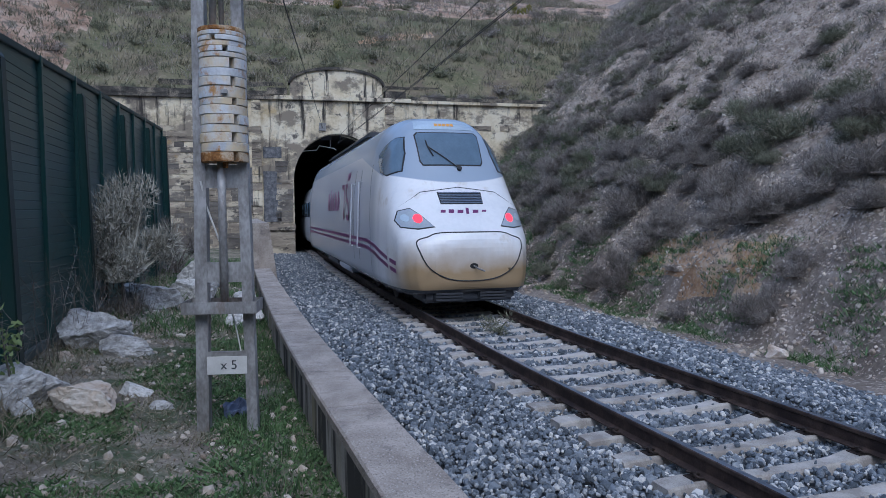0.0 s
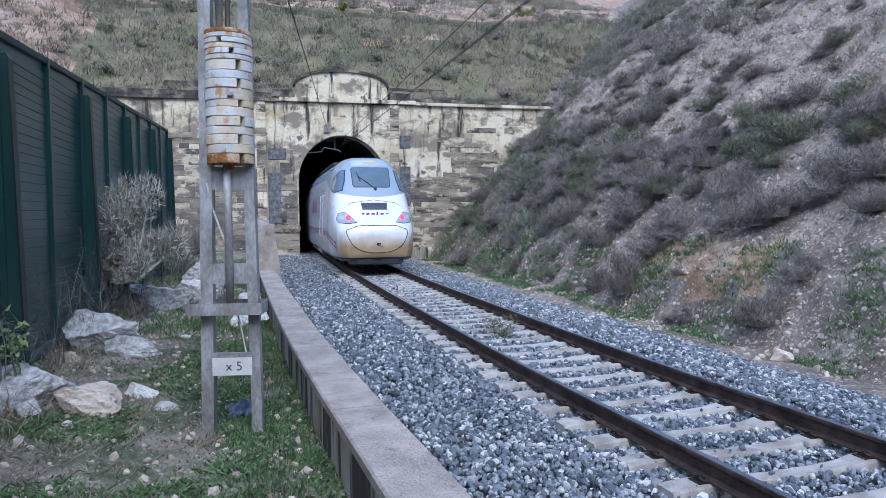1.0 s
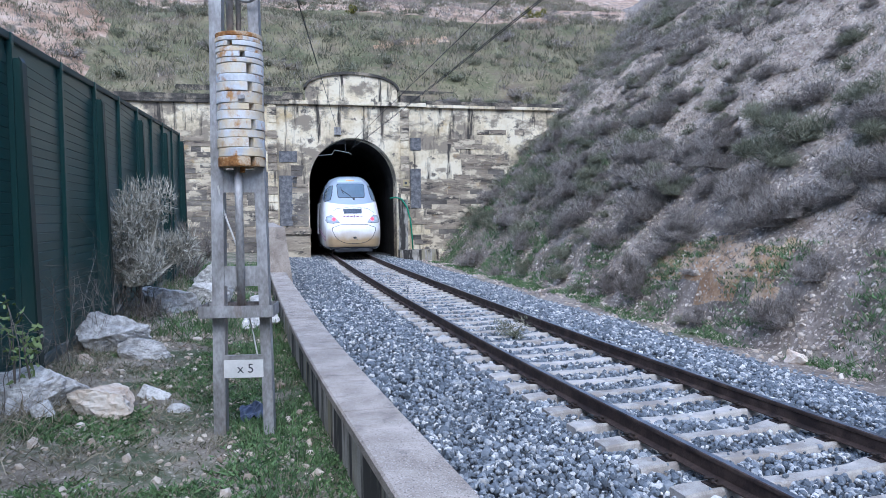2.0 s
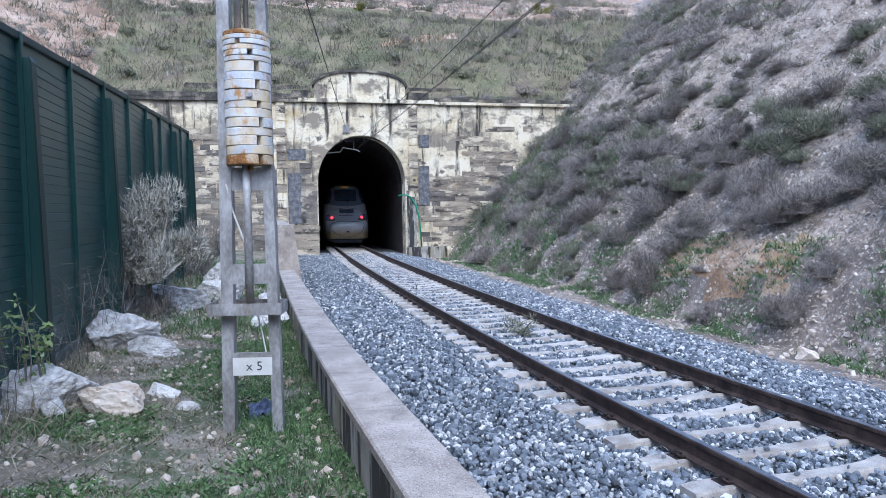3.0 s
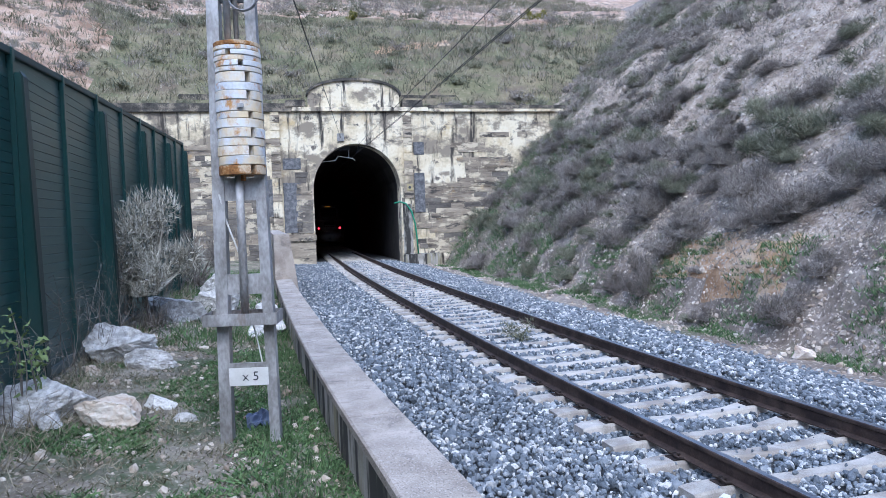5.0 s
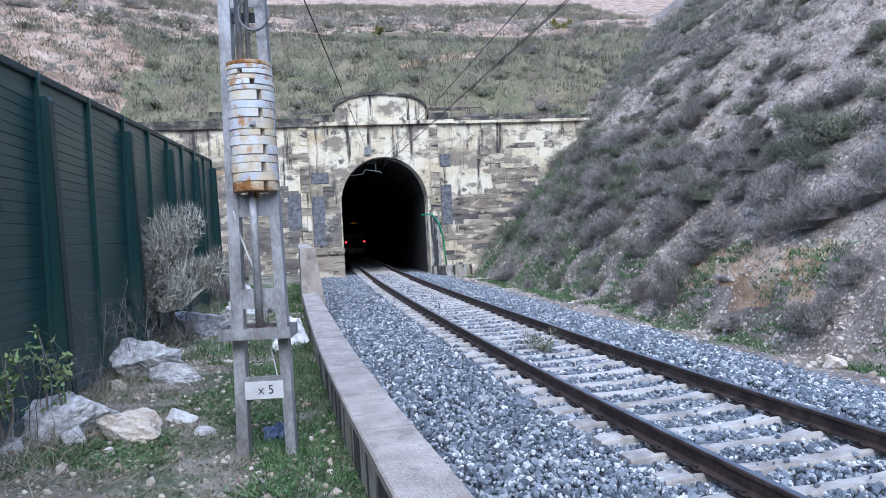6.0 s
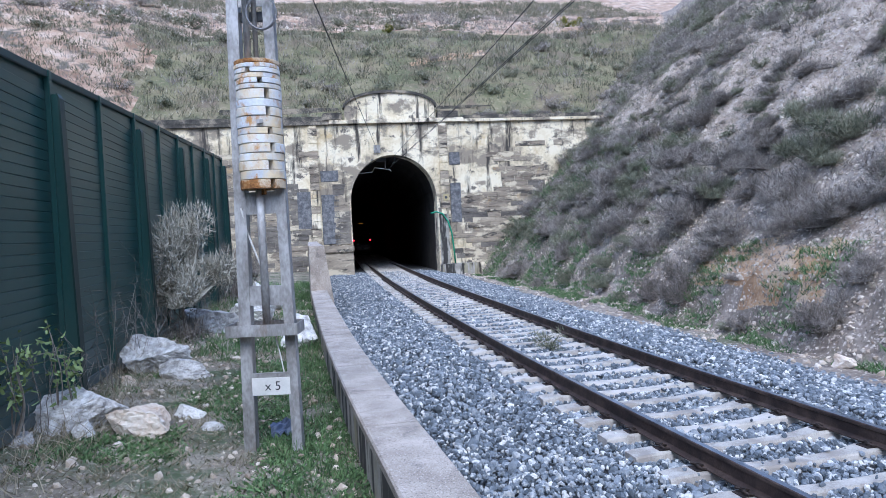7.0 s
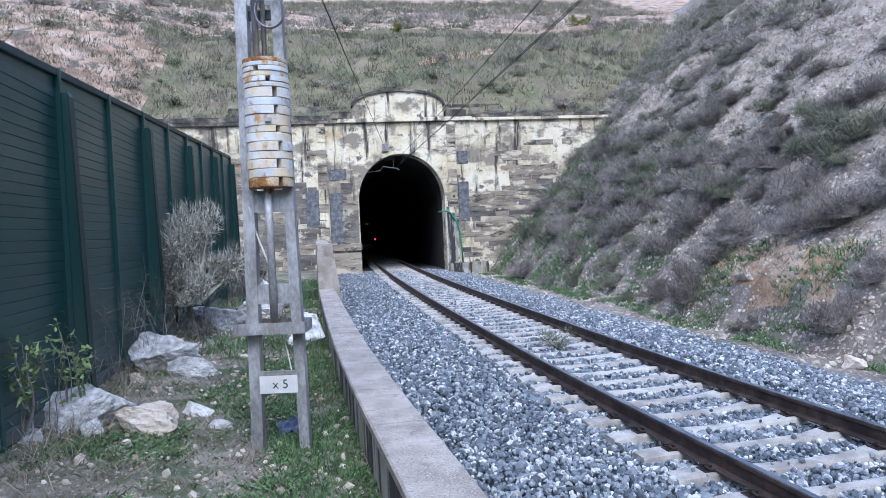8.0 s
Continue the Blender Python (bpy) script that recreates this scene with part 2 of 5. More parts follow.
M_TAIL = glow("red_tail_lamp", (1.0, 0.03, 0.05), 3.0)
M_AMBER = glow("amber_display", (1.0, 0.45, 0.05), 0.2)
M_GREEN = plain("green_pipe_plastic", (0.02, 0.25, 0.14), 0.5)
M_YELLOW = plain("yellow_sign", (0.42, 0.35, 0.19), 0.5)
M_BAG = plain("blue_grey_plastic_litter", (0.13, 0.16, 0.24), 0.4)
M_TWIG = mat("dry_grey_shrub", ((0.12, 0.104, 0.09), (0.235, 0.207, 0.183), (0.39, 0.35, 0.315)), 0.95, 0, 3, 20, 0, spread=(0.15, 0.85), island=0.7, random_ob=0.3)
M_SHRUBG = mat("olive_shrub", ((0.095, 0.10, 0.068), (0.185, 0.19, 0.13), (0.30, 0.30, 0.215)), 0.95, 0, 3, 20, 0, spread=(0.15, 0.85), island=0.7, random_ob=0.3)
M_STRAW = mat("dry_grass", ((0.18, 0.15, 0.105), (0.32, 0.28, 0.20), (0.48, 0.43, 0.33)), 0.95, 0, 3, 20, 0, spread=(0.15, 0.85), island=0.8)
M_GRASS = mat("green_grass", ((0.04, 0.078, 0.032), (0.085, 0.155, 0.058), (0.165, 0.265, 0.11)), 0.9, 0, 3, 20, 0, spread=(0.15, 0.85), island=0.8)
M_HGRASS = mat("hill_grass", ((0.08, 0.078, 0.048), (0.145, 0.138, 0.088), (0.25, 0.225, 0.155)), 0.95, 0, 0.5, 20, 0, spread=(0.2, 0.8), island=0.6)
M_LEAF = mat("fresh_leaf", ((0.14, 0.20, 0.07), (0.30, 0.40, 0.17)), 0.7, 0, 3, 20, 0, island=0.6)
M_GREYLEAF = mat("silvery_leaf", ((0.20, 0.19, 0.155), (0.40, 0.385, 0.33), (0.60, 0.58, 0.51)), 0.9, 0, 3, 20, 0, spread=(0.15, 0.85), island=0.8)
M_GORSE = mat("yellow_green_gorse", ((0.08, 0.09, 0.015), (0.24, 0.22, 0.03)), 0.9, 0, 3, 20, 0, island=0.8)


def livery(m):
    """Paint scheme of the power car: silver-blue above a line that climbs along the side, pale side, dark skirt."""
    nt = m.node_tree
    n, l = nt.nodes, nt.links
    b = n["Principled BSDF"]
    tc, sx = n.new("ShaderNodeTexCoord"), n.new("ShaderNodeSeparateXYZ")
    l.new(tc.outputs["Object"], sx.inputs[0])

    def math_(op, *vals):
        k = n.new("ShaderNodeMath")
        k.operation = op
        for i, v in enumerate(vals):
            if isinstance(v, (int, float)):
                k.inputs[i].default_value = v
            else:
                l.new(v, k.inputs[i])
        return k.outputs[0]

    def ranged(v, a, b_, c=0.0, d=1.0):
        k = n.new("ShaderNodeMapRange")
        l.new(v, k.inputs["Value"])
        for key, val in (("From Min", a), ("From Max", b_), ("To Min", c), ("To Max", d)):
            k.inputs[key].default_value = val
        return k.outputs[0]

    def paint(fac, color):
        k = n.new("ShaderNodeMix")
        k.data_type = "RGBA"
        l.new(fac, k.inputs[0])
        l.new(b.inputs["Base Color"].links[0].from_socket, k.inputs[6])
        k.inputs[7].default_value = (*color, 1)
        l.new(k.outputs[2], b.inputs["Base Color"])

    x, y, z = sx.outputs
    line = math_("ADD", ranged(y, 2.2, 5.5, 2.60, 3.25), math_("MULTIPLY", math_("MULTIPLY", x, x), 0.10))
    paint(ranged(y, 2.35, 2.9), (0.58, 0.60, 0.635))
    paint(ranged(math_("SUBTRACT", z, line), -0.01, 0.015), (0.36, 0.43, 0.52))
    dust = n.new("ShaderNodeTexNoise")
    dust.inputs["Scale"].default_value, dust.inputs["Detail"].default_value = 2.2, 8
    l.new(tc.outputs["Object"], dust.inputs["Vector"])
    paint(math_("MULTIPLY", ranged(math_("ADD", z, math_("MULTIPLY", dust.outputs[0], 0.5)), 1.66, 1.05, 0.0, 0.95), ranged(y, 1.6, 0.3)), (0.42, 0.29, 0.145))
    paint(ranged(z, 0.475, 0.465), (0.05, 0.055, 0.065))
    return m


livery(M_WHITE)


# ---- mesh helpers ----
def link_bm(name, bm, material, smooth=False):
    me = bpy.data.meshes.new(name)
    bm.to_mesh(me)
    bm.free()
    if material:
        me.materials.append(material)
    if smooth:
        me.polygons.foreach_set("use_smooth", [True] * len(me.polygons))
    return new(name, me)


def part(name, bm, material, parent, label="", smooth=False):
    ob = link_bm(name, bm, material, smooth)
    ob.parent = parent
    return tagged(ob, label)


def share(name, me, parent, m):
    ob = new(name, me)
    ob.parent = parent
    ob.matrix_basis = m
    return ob


def mesh_from(name, verts, faces, material, smooth=False):
    me = bpy.data.meshes.new(name)
    me.from_pydata(verts, [], faces)
    me.materials.append(material)
    if smooth:
        me.polygons.foreach_set("use_smooth", [True] * len(me.polygons))
    return me


def box_bm(x0, y0, z0, x1, y1, z1, bevel=0.0, bm=None):
    own = bm is None
    bm = bm or bmesh.new()
    v = bmesh.ops.create_cube(bm, size=1)["verts"]
    bmesh.ops.transform(bm, matrix=Matrix.LocRotScale(((x0 + x1) / 2, (y0 + y1) / 2, (z0 + z1) / 2), None, (x1 - x0, y1 - y0, z1 - z0)), verts=v)
    if bevel:
        es = {e for w in v for e in w.link_edges}
        bmesh.ops.bevel(bm, geom=list(es), offset=bevel, segments=1 if not own else 2, affect="EDGES")
    return bm


def tube_bm(points, radius, sides=8, bm=None, radii=None):
    bm = bm or bmesh.new()
    pts = [Vector(p) for p in points]
    rings = []
    for i, p in enumerate(pts):
        d = (pts[min(i + 1, len(pts) - 1)] - pts[max(i - 1, 0)]).normalized()
        a = d.orthogonal().normalized()
        if abs(d.z) < 0.9:
            a = d.cross(Vector((0, 0, 1))).normalized()
        b = d.cross(a)
        r = radii[i] if radii else radius
        rings.append([bm.verts.new(p + (a * math.cos(k * math.tau / sides) + b * math.sin(k * math.tau / sides)) * r) for k in range(sides)])
    for q, w in zip(rings, rings[1:]):
        for k in range(sides):
            bm.faces.new((q[k], q[(k + 1) % sides], w[(k + 1) % sides], w[k]))
    bm.faces.new(rings[0][::-1])
    bm.faces.new(rings[-1])
    return bm


def prism_bm(poly, y0, y1, bm=None):
    """A polygon in x, z, extruded from y0 to y1."""
    bm = bm or bmesh.new()
    a = [bm.verts.new((x, y0, z)) for x, z in poly]
    b = [bm.verts.new((x, y1, z)) for x, z in poly]
    bm.faces.new(a)
    bm.faces.new(b[::-1])
    for i in range(len(poly)):
        j = (i + 1) % len(poly)
        bm.faces.new((a[j], a[i], b[i], b[j]))
    bmesh.ops.recalc_face_normals(bm, faces=bm.faces)
    return bm


# ---- the track's line: a gentle curve that straightens in the tunnel ----
def cx(y):
    return 3.1 - 0.2 * y + 0.00073 * max(0.0, 45 - y) ** 2 + 0.0026 * max(0.0, 12 - max(y, 5)) ** 2


def slope(y):
    return -0.2 - 0.00146 * max(0.0, 45 - y) - (0.0052 * max(0.0, 12 - y) if y > 5 else 0.0364 * max(0.0, y / 5))


def at(y, d, z=0.0):
    """The place d metres to the right of the track's centre, square to it."""
    s = slope(y)
    k = 1 / math.sqrt(1 + s * s)
    return Vector((cx(y) + d * k, y - d * s * k, z - 0.0145 * max(0.0, y - 40)))


def heading(y):
    return math.degrees(math.atan(-slope(y)))


TABLE_Y = np.arange(-25.0, 215.0, 0.05)
TABLE_S = np.concatenate([[0], np.cumsum(np.hypot(np.diff(TABLE_Y), np.diff([cx(y) for y in TABLE_Y])))])


def y_at(s):
    return float(np.interp(s, TABLE_S, TABLE_Y))


def s_at(y):
    return float(np.interp(y, TABLE_Y, TABLE_S))


PORTAL_Y = 38.5


# ---- ground: yard, track bed, cutting and hill ----
def hill_z(v, d):
    """Height of the hillside, v metres behind the portal."""
    z = 8.0 + 0.72 * max(0, v - 0.6)
    if z > 16.2:
        z = 16.2 + (z - 16.2) * (0.35 if z < 18.5 else 0.55)
    return z


def right_z(y, d):
    d0 = 4.35 + 0.018 * max(0, y)
    e = d - d0
    if e <= 0:
        return -0.45
    z = -0.45 + 1.35 * min(e, 1.0) + 1.12 * max(0, min(e, 7.5) - 1.0) + 0.8 * max(0, min(e, 30) - 7.5) + 0.3 * max(0, e - 30)
    return z


def ground_z(y, d):
    n1 = noise.noise((y * 0.23, d * 0.23, 3.1))
    n2 = noise.noise((y * 0.9, d * 0.9, 7.7))
    n3 = noise.noise((y * 2.7, d * 2.7, 1.3))
    if d > 3.2:
        e = min(1, (d - 3.2) / 2.2)
        bank = max(0.0, 1 - abs(y - 14.1) / 2.9) ** 0.5 * min(1.0, max(0.0, (d - 4.95) / 0.3)) * max(0.0, 1 - max(0.0, d - 5.25) / 1.6)
        z = right_z(y, d) + 0.42 * bank + e * (0.42 * n1 + 0.20 * n2 + 0.07 * n3)
    elif d > -3.7:
        z = -0.30 - 0.17 * max(0, (d - 1.9)) ** 0.8 if d > 1.9 else -0.30
    else:
        e = min(1, (-3.9 - d) / 3.2)
        z = 0.02 + 0.22 * max(0, e) + 0.05 * n2 + 0.035 * n3 + 0.05 * n1
        if d < -15 and y > 22:
            z += (-15 - d) * 0.8 * min(1, (y - 22) / 12)
        elif d < -25:
            z += (-25 - d) * 0.15
    # unseen hill behind the camera, added to block low sky light from the tunnel
    if y < -30:
        z += min(48.0, 0.62 * (-30 - y)) * (1 + 0.2 * n1)
    return z


def hillside(y, d):
    n1 = noise.noise((y * 0.13, d * 0.13, 9.1))
    n2 = noise.noise((y * 0.6, d * 0.6, 2.2))
    v = y - PORTAL_Y
    z = hill_z(v, d) + min(1, v * 0.3) * (0.7 * n1 + 0.22 * n2) + max(0, -13 - d) * 0.25
    r = right_z(y, d) + 0.42 * noise.noise((y * 0.23, d * 0.23, 3.1)) + 0.20 * noise.noise((y * 0.9, d * 0.9, 7.7))
    return max(z, r)


def sheet(name, ys, ds, zf, material, keep=None):
    verts, faces = [], []
    for y in ys:
        for d in ds:
            verts.append(at(y, d, zf(y, d)))
    w = len(ds)
    for i in range(len(ys) - 1):
        for j in range(w - 1):
            if keep and not keep(ys[i], ds[j]):
                continue
            faces.append((i * w + j, i * w + j + 1, (i + 1) * w + j + 1, (i + 1) * w + j))
    return verts, faces


def ramp(*segs):
    out = []
    for a, b, step in segs:
        out += list(np.arange(a, b - 1e-6, step))
    return [float(x) for x in out] + [float(segs[-1][1])]


fy = ramp((-240, -40, 10), (-40, 0, 2.0), (0, 24, 0.22), (24, PORTAL_Y + 0.5, 0.4))
fd = ramp((-240, -60, 12), (-60, -10, 2.5), (-10, -3.7, 0.2), (-3.7, 3.2, 0.35), (3.2, 14, 0.2), (14, 30, 0.6), (30, 90, 4), (90, 240, 15))
fv, ff = sheet("ground", fy, fd, ground_z, M_SOIL)
gy = ramp((PORTAL_Y + 0.5, 70, 0.5), (70, 110, 2), (110, 300, 12))
gd = ramp((-240, -90, 15), (-90, -20, 3), (-20, 34, 0.45), (34, 46, 1.5), (46, 120, 6), (120, 240, 15))
hv, hf = sheet("ground", gy, gd, hillside, M_HILL)
k0 = len(fv)
me = bpy.data.meshes.new("ground")
me.from_pydata(fv + hv, [], ff + [tuple(i + k0 for i in f) for f in hf])
for m_ in (M_SOIL, M_HILL, M_YARD, M_BED, M_ORANGE, M_BENCH, M_GRAVEL):
    me.materials.append(m_)
w = len(fd) - 1
idx = []
for i in range(len(fy) - 1):
    for j in range(w):
        d = fd[j]
        ora = 0.05 < fv[i * (w + 1) + j].z + 0.35 * noise.noise((fy[i] * 0.9, d, 2)) < 1.25 and 11.9 < fy[i] + 0.5 * noise.noise((fy[i], d * 2, 5)) < 16.4 and d > 4.7
        idx.append(2 if d < -3.6 and d > -15 else 3 if d < 3.2 else 4 if ora else 6 if d > 7.2 + 0.12 * max(0, fy[i] - 12) + 3.0 * noise.noise((fy[i] * 0.3, d * 0.3, 6)) else 0)
w2 = len(gd) - 1
for i in range(len(gy) - 1):
    for j in range(w2):
        y, d = gy[i], gd[j]
        z = hv[i * (w2 + 1) + j].z
        n = noise.noise((y * 0.3, d * 0.12, 5.5))
        bare = z + 1.0 * n > 17.0 or d < -15 + 3 * n
        right = right_z(y, d) + 0.3 > hill_z(y - PORTAL_Y, d)
        ora = (y - 46.8) ** 2 / 1.3 + (d - 4.6 - (y - 46.8) * 2.2) ** 2 / 2.6 + 0.8 * n < 1
        idx.append(4 if ora else 0 if right else 5 if bare else 1)
me.polygons.foreach_set("material_index", idx)
me.polygons.foreach_set("use_smooth", [True] * len(me.polygons))
ground = tagged(new("ground", me), "stony earth cutting with dry grass and bare soil", "ground", kind="structure")

# ---- railway track ----
track = tagged(new("railway_track"), "single railway track with rusty rails on concrete sleepers", "railway track", kind="structure")


def sweep(name, prof, d, y0, y1, material, parent, step=0.6, label="", drift=0.0):
    ys = ramp((y0, y1, step))
    verts, faces = [], []
    k = len(prof)
    for y in ys:
        verts += [at(y, d + a + drift * y, z) for a, z in prof]
    for i in range(len(ys) - 1):
        for j in range(k):
            j2 = (j + 1) % k
            faces.append((i * k + j, i * k + j2, (i + 1) * k + j2, (i + 1) * k + j))
    faces += [tuple(range(k))[::-1], tuple((len(ys) - 1) * k + j for j in range(k))]
    ob = new(name, mesh_from(name, verts, faces, material))
    ob.parent = parent
    return tagged(ob, label)


RAIL = [(-0.07, -0.172), (0.07, -0.172), (0.07, -0.16), (0.012, -0.142), (0.009, -0.05), (0.036, -0.036), (0.036, -0.008), (0.03, -0.001),
        (-0.03, -0.001), (-0.036, -0.008), (-0.036, -0.036), (-0.009, -0.05), (-0.012, -0.142), (-0.07, -0.16)]
for d in (-0.87, 0.87):
    rail = sweep("rail", RAIL, d, -12, 200, M_RAIL, track)
    sweep("running_surface", [(-0.027, -0.003), (0.027, -0.003), (0.022, 0.002), (-0.022, 0.002)], d, -12, 200, M_RAILTOP, rail, label="polished steel running surface")


def sleeper_mesh():
    bm = bmesh.new()
    xs = [-1.3, -1.22, -1.05, -0.72, -0.5, -0.25, 0, 0.25, 0.5, 0.72, 1.05, 1.22, 1.3]
    rings = []
    for x in xs:
        ax = abs(x)
        z = -0.176 if 0.72 <= ax <= 1.05 else -0.212 if ax < 0.3 else -0.195 if ax > 1.25 else -0.200 if ax <= 0.5 else -0.182
        hw, bw = (0.10, 0.14) if ax > 0.6 else (0.068, 0.12)
        rings.append([bm.verts.new(p) for p in ((x, -bw, -0.40), (x, -hw - 0.012, z - 0.02), (x, -hw, z), (x, hw, z), (x, hw + 0.012, z - 0.02), (x, bw, -0.40))])
    for a, b in zip(rings, rings[1:]):
        for k in range(5):
            bm.faces.new((a[k], b[k], b[k + 1], a[k + 1]))
    bm.faces.new(rings[0])
    bm.faces.new(rings[-1][::-1])
    bmesh.ops.recalc_face_normals(bm, faces=bm.faces)
    me = bpy.data.meshes.new("sleeper")
    bm.to_mesh(me)
    bm.free()
    me.materials.append(M_SLEEPER)
    return me


def clip_mesh():
    bm = tube_bm([(-0.02, -0.07, 0.012), (0.035, -0.075, 0.03), (0.055, -0.045, 0.045), (0.02, -0.02, 0.04), (-0.03, 0.0, 0.022),
                  (0.02, 0.02, 0.04), (0.055, 0.045, 0.045), (0.035, 0.075, 0.03), (-0.02, 0.07, 0.012)], 0.012, 6)
    tube_bm([(0.02, 0, 0.0), (0.02, 0, 0.055)], 0.02, 6, bm)
    box_bm(-0.04, -0.07, -0.01, 0.075, 0.07, 0.008, 0, bm)
    me = bpy.data.meshes.new("rail_clip")
    bm.to_mesh(me)
    bm.free()
    me.materials.append(M_CLIP)
    return me


sm, cm = sleeper_mesh(), clip_mesh()
SLEEPER_S0 = s_at(4.6) + 0.04
for i in range(-14, 115):
    y = y_at(SLEEPER_S0 + 0.6 * i)
    p = at(y, 0)
    ob = share("sleeper", sm, track, pose(p.x, p.y, random.uniform(-0.006, 0.002), 0, 0, heading(y) + random.uniform(-0.4, 0.4)))
    if 2.5 < y < 33:
        for d, turn in ((-0.87 - 0.085, 180), (-0.87 + 0.085, 0), (0.87 - 0.085, 180), (0.87 + 0.085, 0)):
            share("rail_clip", cm, ob, pose(d, 0, -0.176, 0, 0, turn))


# ---- ballast: loose stones over the bed ----
def stones(name, label, spots, sizes, material, sides=2):
    """Angular stones as one mesh: each a squashed, jittered, irregular solid."""
    bm = bmesh.new()
    if sides == 2:
        bmesh.ops.create_icosphere(bm, subdivisions=1, radius=1)
    else:
        ring = [bm.verts.new(p) for p in ((1, 0, 0.1), (0, 1, -0.1), (-1, 0, 0.1), (0, -1, -0.1))]
        top, low = bm.verts.new((0.2, 0.1, 0.85)), bm.verts.new((-0.1, 0, -0.85))
        for k in range(4):
            bm.faces.new((ring[k], ring[(k + 1) % 4], top))
            bm.faces.new((ring[(k + 1) % 4], ring[k], low))
        bm.verts.index_update()
    bv = np.array([v.co[:] for v in bm.verts])
    bf = np.array([[v.index for v in f.verts] for f in bm.faces])
    bm.free()
    k, n = len(bv), len(spots)
    q = rng.normal(size=(n, 4))
    q /= np.linalg.norm(q, axis=1)[:, None]
    a, b, c, d = q.T
    rot = np.stack([1 - 2 * (c * c + d * d), 2 * (b * c - a * d), 2 * (b * d + a * c), 2 * (b * c + a * d), 1 - 2 * (b * b + d * d), 2 * (c * d - a * b),
                    2 * (b * d - a * c), 2 * (c * d + a * b), 1 - 2 * (b * b + c * c)], 1).reshape(n, 3, 3)
    shape = bv[None] * (1 + rng.uniform(-0.28, 0.28, (n, k, 1))) * rng.uniform(0.55, 1.15, (n, 1, 3))
    v = np.einsum("nij,nkj->nki", rot, shape) * np.asarray(sizes)[:, None, None] + np.asarray(spots)[:, None, :]
    f = (bf[None] + (np.arange(n) * k)[:, None, None]).reshape(-1, 3)
    me = bpy.data.meshes.new(name)
    me.vertices.add(n * k)
    me.vertices.foreach_set("co", v.reshape(-1))
    me.loops.add(len(f) * 3)
    me.loops.foreach_set("vertex_index", f.reshape(-1))
    me.polygons.add(len(f))
    me.polygons.foreach_set("loop_start", np.arange(len(f)) * 3)
    me.update(calc_edges=True)
    me.shade_flat()
    me.materials.append(material)
    return tagged(new(name, me), label, "gravel", kind="stuff")


def ballast_spots(y0, y1, d0, d1, per_m2):
    n = int((y1 - y0) * (d1 - d0) * per_m2)
    out = []
    for _ in range(n):
        y, d = random.uniform(y0, y1), random.uniform(d0, d1)
        ad = abs(d)
        z = -0.243 + 0.02 * noise.noise((y * 1.3, d * 1.3, 0))
        if d > 1.7:
            z = -0.225 - 0.115 * (d - 1.7) ** 1.15
            if d > 3.4 and random.random() < (d - 3.4) / 0.9:
                continue
        elif d < -1.5:
            z += 0.018 + 0.035 * min(1, (-1.5 - d)) + 0.03 * noise.noise((y * 0.6, d * 0.9, 4))
        elif 0.72 < ad < 1.05:
            z -= 0.015
        if ad < 1.32:
            u = (s_at(y) - SLEEPER_S0) / 0.6
            if abs(u - round(u)) < (0.185 if ad > 0.6 else 0.135):
                if random.random() < 0.965:
                    continue
                z += 0.06
        out.append((*at(y, d, z + random.uniform(-0.02, 0.012)), ))
    return out


sp = ballast_spots(2.6, 9, -3.35, 4.3, 680)
stones("ballast", "loose grey limestone ballast between and beside the rails", sp, rng.gamma(9, 0.0029, len(sp)), M_STONE)
sp = ballast_spots(9, 19, -3.35, 4.3, 380)
stones("ballast", "loose grey limestone ballast between and beside the rails", sp, rng.gamma(9, 0.0034, len(sp)), M_STONE)
sp = ballast_spots(-4, 2.6, -3.35, 4.3, 230)
stones("ballast", "loose grey limestone ballast between and beside the rails", sp, rng.gamma(9, 0.0042, len(sp)), M_STONE, 1)
sp = ballast_spots(19, 40, -3.45, 4.3, 270)
stones("ballast", "loose grey limestone ballast leading into the tunnel", sp, rng.uniform(0.03, 0.055, len(sp)), M_STONE, 1)

# ---- retaining wall beside the track ----
parapet = tagged(new("retaining_wall"), "low weathered concrete retaining wall beside the ballast", "wall", kind="structure")
sweep("wall_body", [(-0.2, -0.6), (0.2, -0.6), (0.2, 0.40), (-0.2, 0.40)], -3.51, -6, 33.5, M_CONC, parapet, 0.8, "", -0.0165)
s = -6.0
while s < 33:
    n = 2.48
    sweep("coping", [(-0.215, 0.40), (0.215, 0.40), (0.22, 0.47), (0.205, 0.485), (-0.205, 0.485), (-0.22, 0.47)], -3.51, s, min(33.5, s + n), M_COPING, parapet, 0.8, "", -0.0165)
    s += n + 0.012

sweep("tall_wall_end", [(-0.22, -0.6), (0.50, -0.6), (0.20, 1.72), (-0.22, 1.72)], -3.51, 20.2, 36.5, M_COPING, parapet, 0.8, "taller battered concrete wall", -0.0165)

# ---- tunnel portal: a local frame square to the track ----
PO = at(PORTAL_Y, 0)
PORTAL = Matrix.Translation(PO) @ pose(0, 0, 0, 0, 0, heading(PORTAL_Y))
portal = tagged(new("tunnel_portal"), "old stained stone tunnel portal with an arched pediment", "tunnel portal", kind="structure")
portal.matrix_basis = PORTAL
UC, HW, SPRING, RISE = 0.34, 2.37, 3.75, 2.5
ARCH = [(UC + HW * math.cos(math.pi * k / 24), SPRING + RISE * math.sin(math.pi * k / 24)) for k in range(25)]
wall = [(-24, -1), (UC - HW, -1)] + ARCH[::-1] + [(UC + HW, -1), (16, -1), (16, 7.95), (-24, 7.95)]
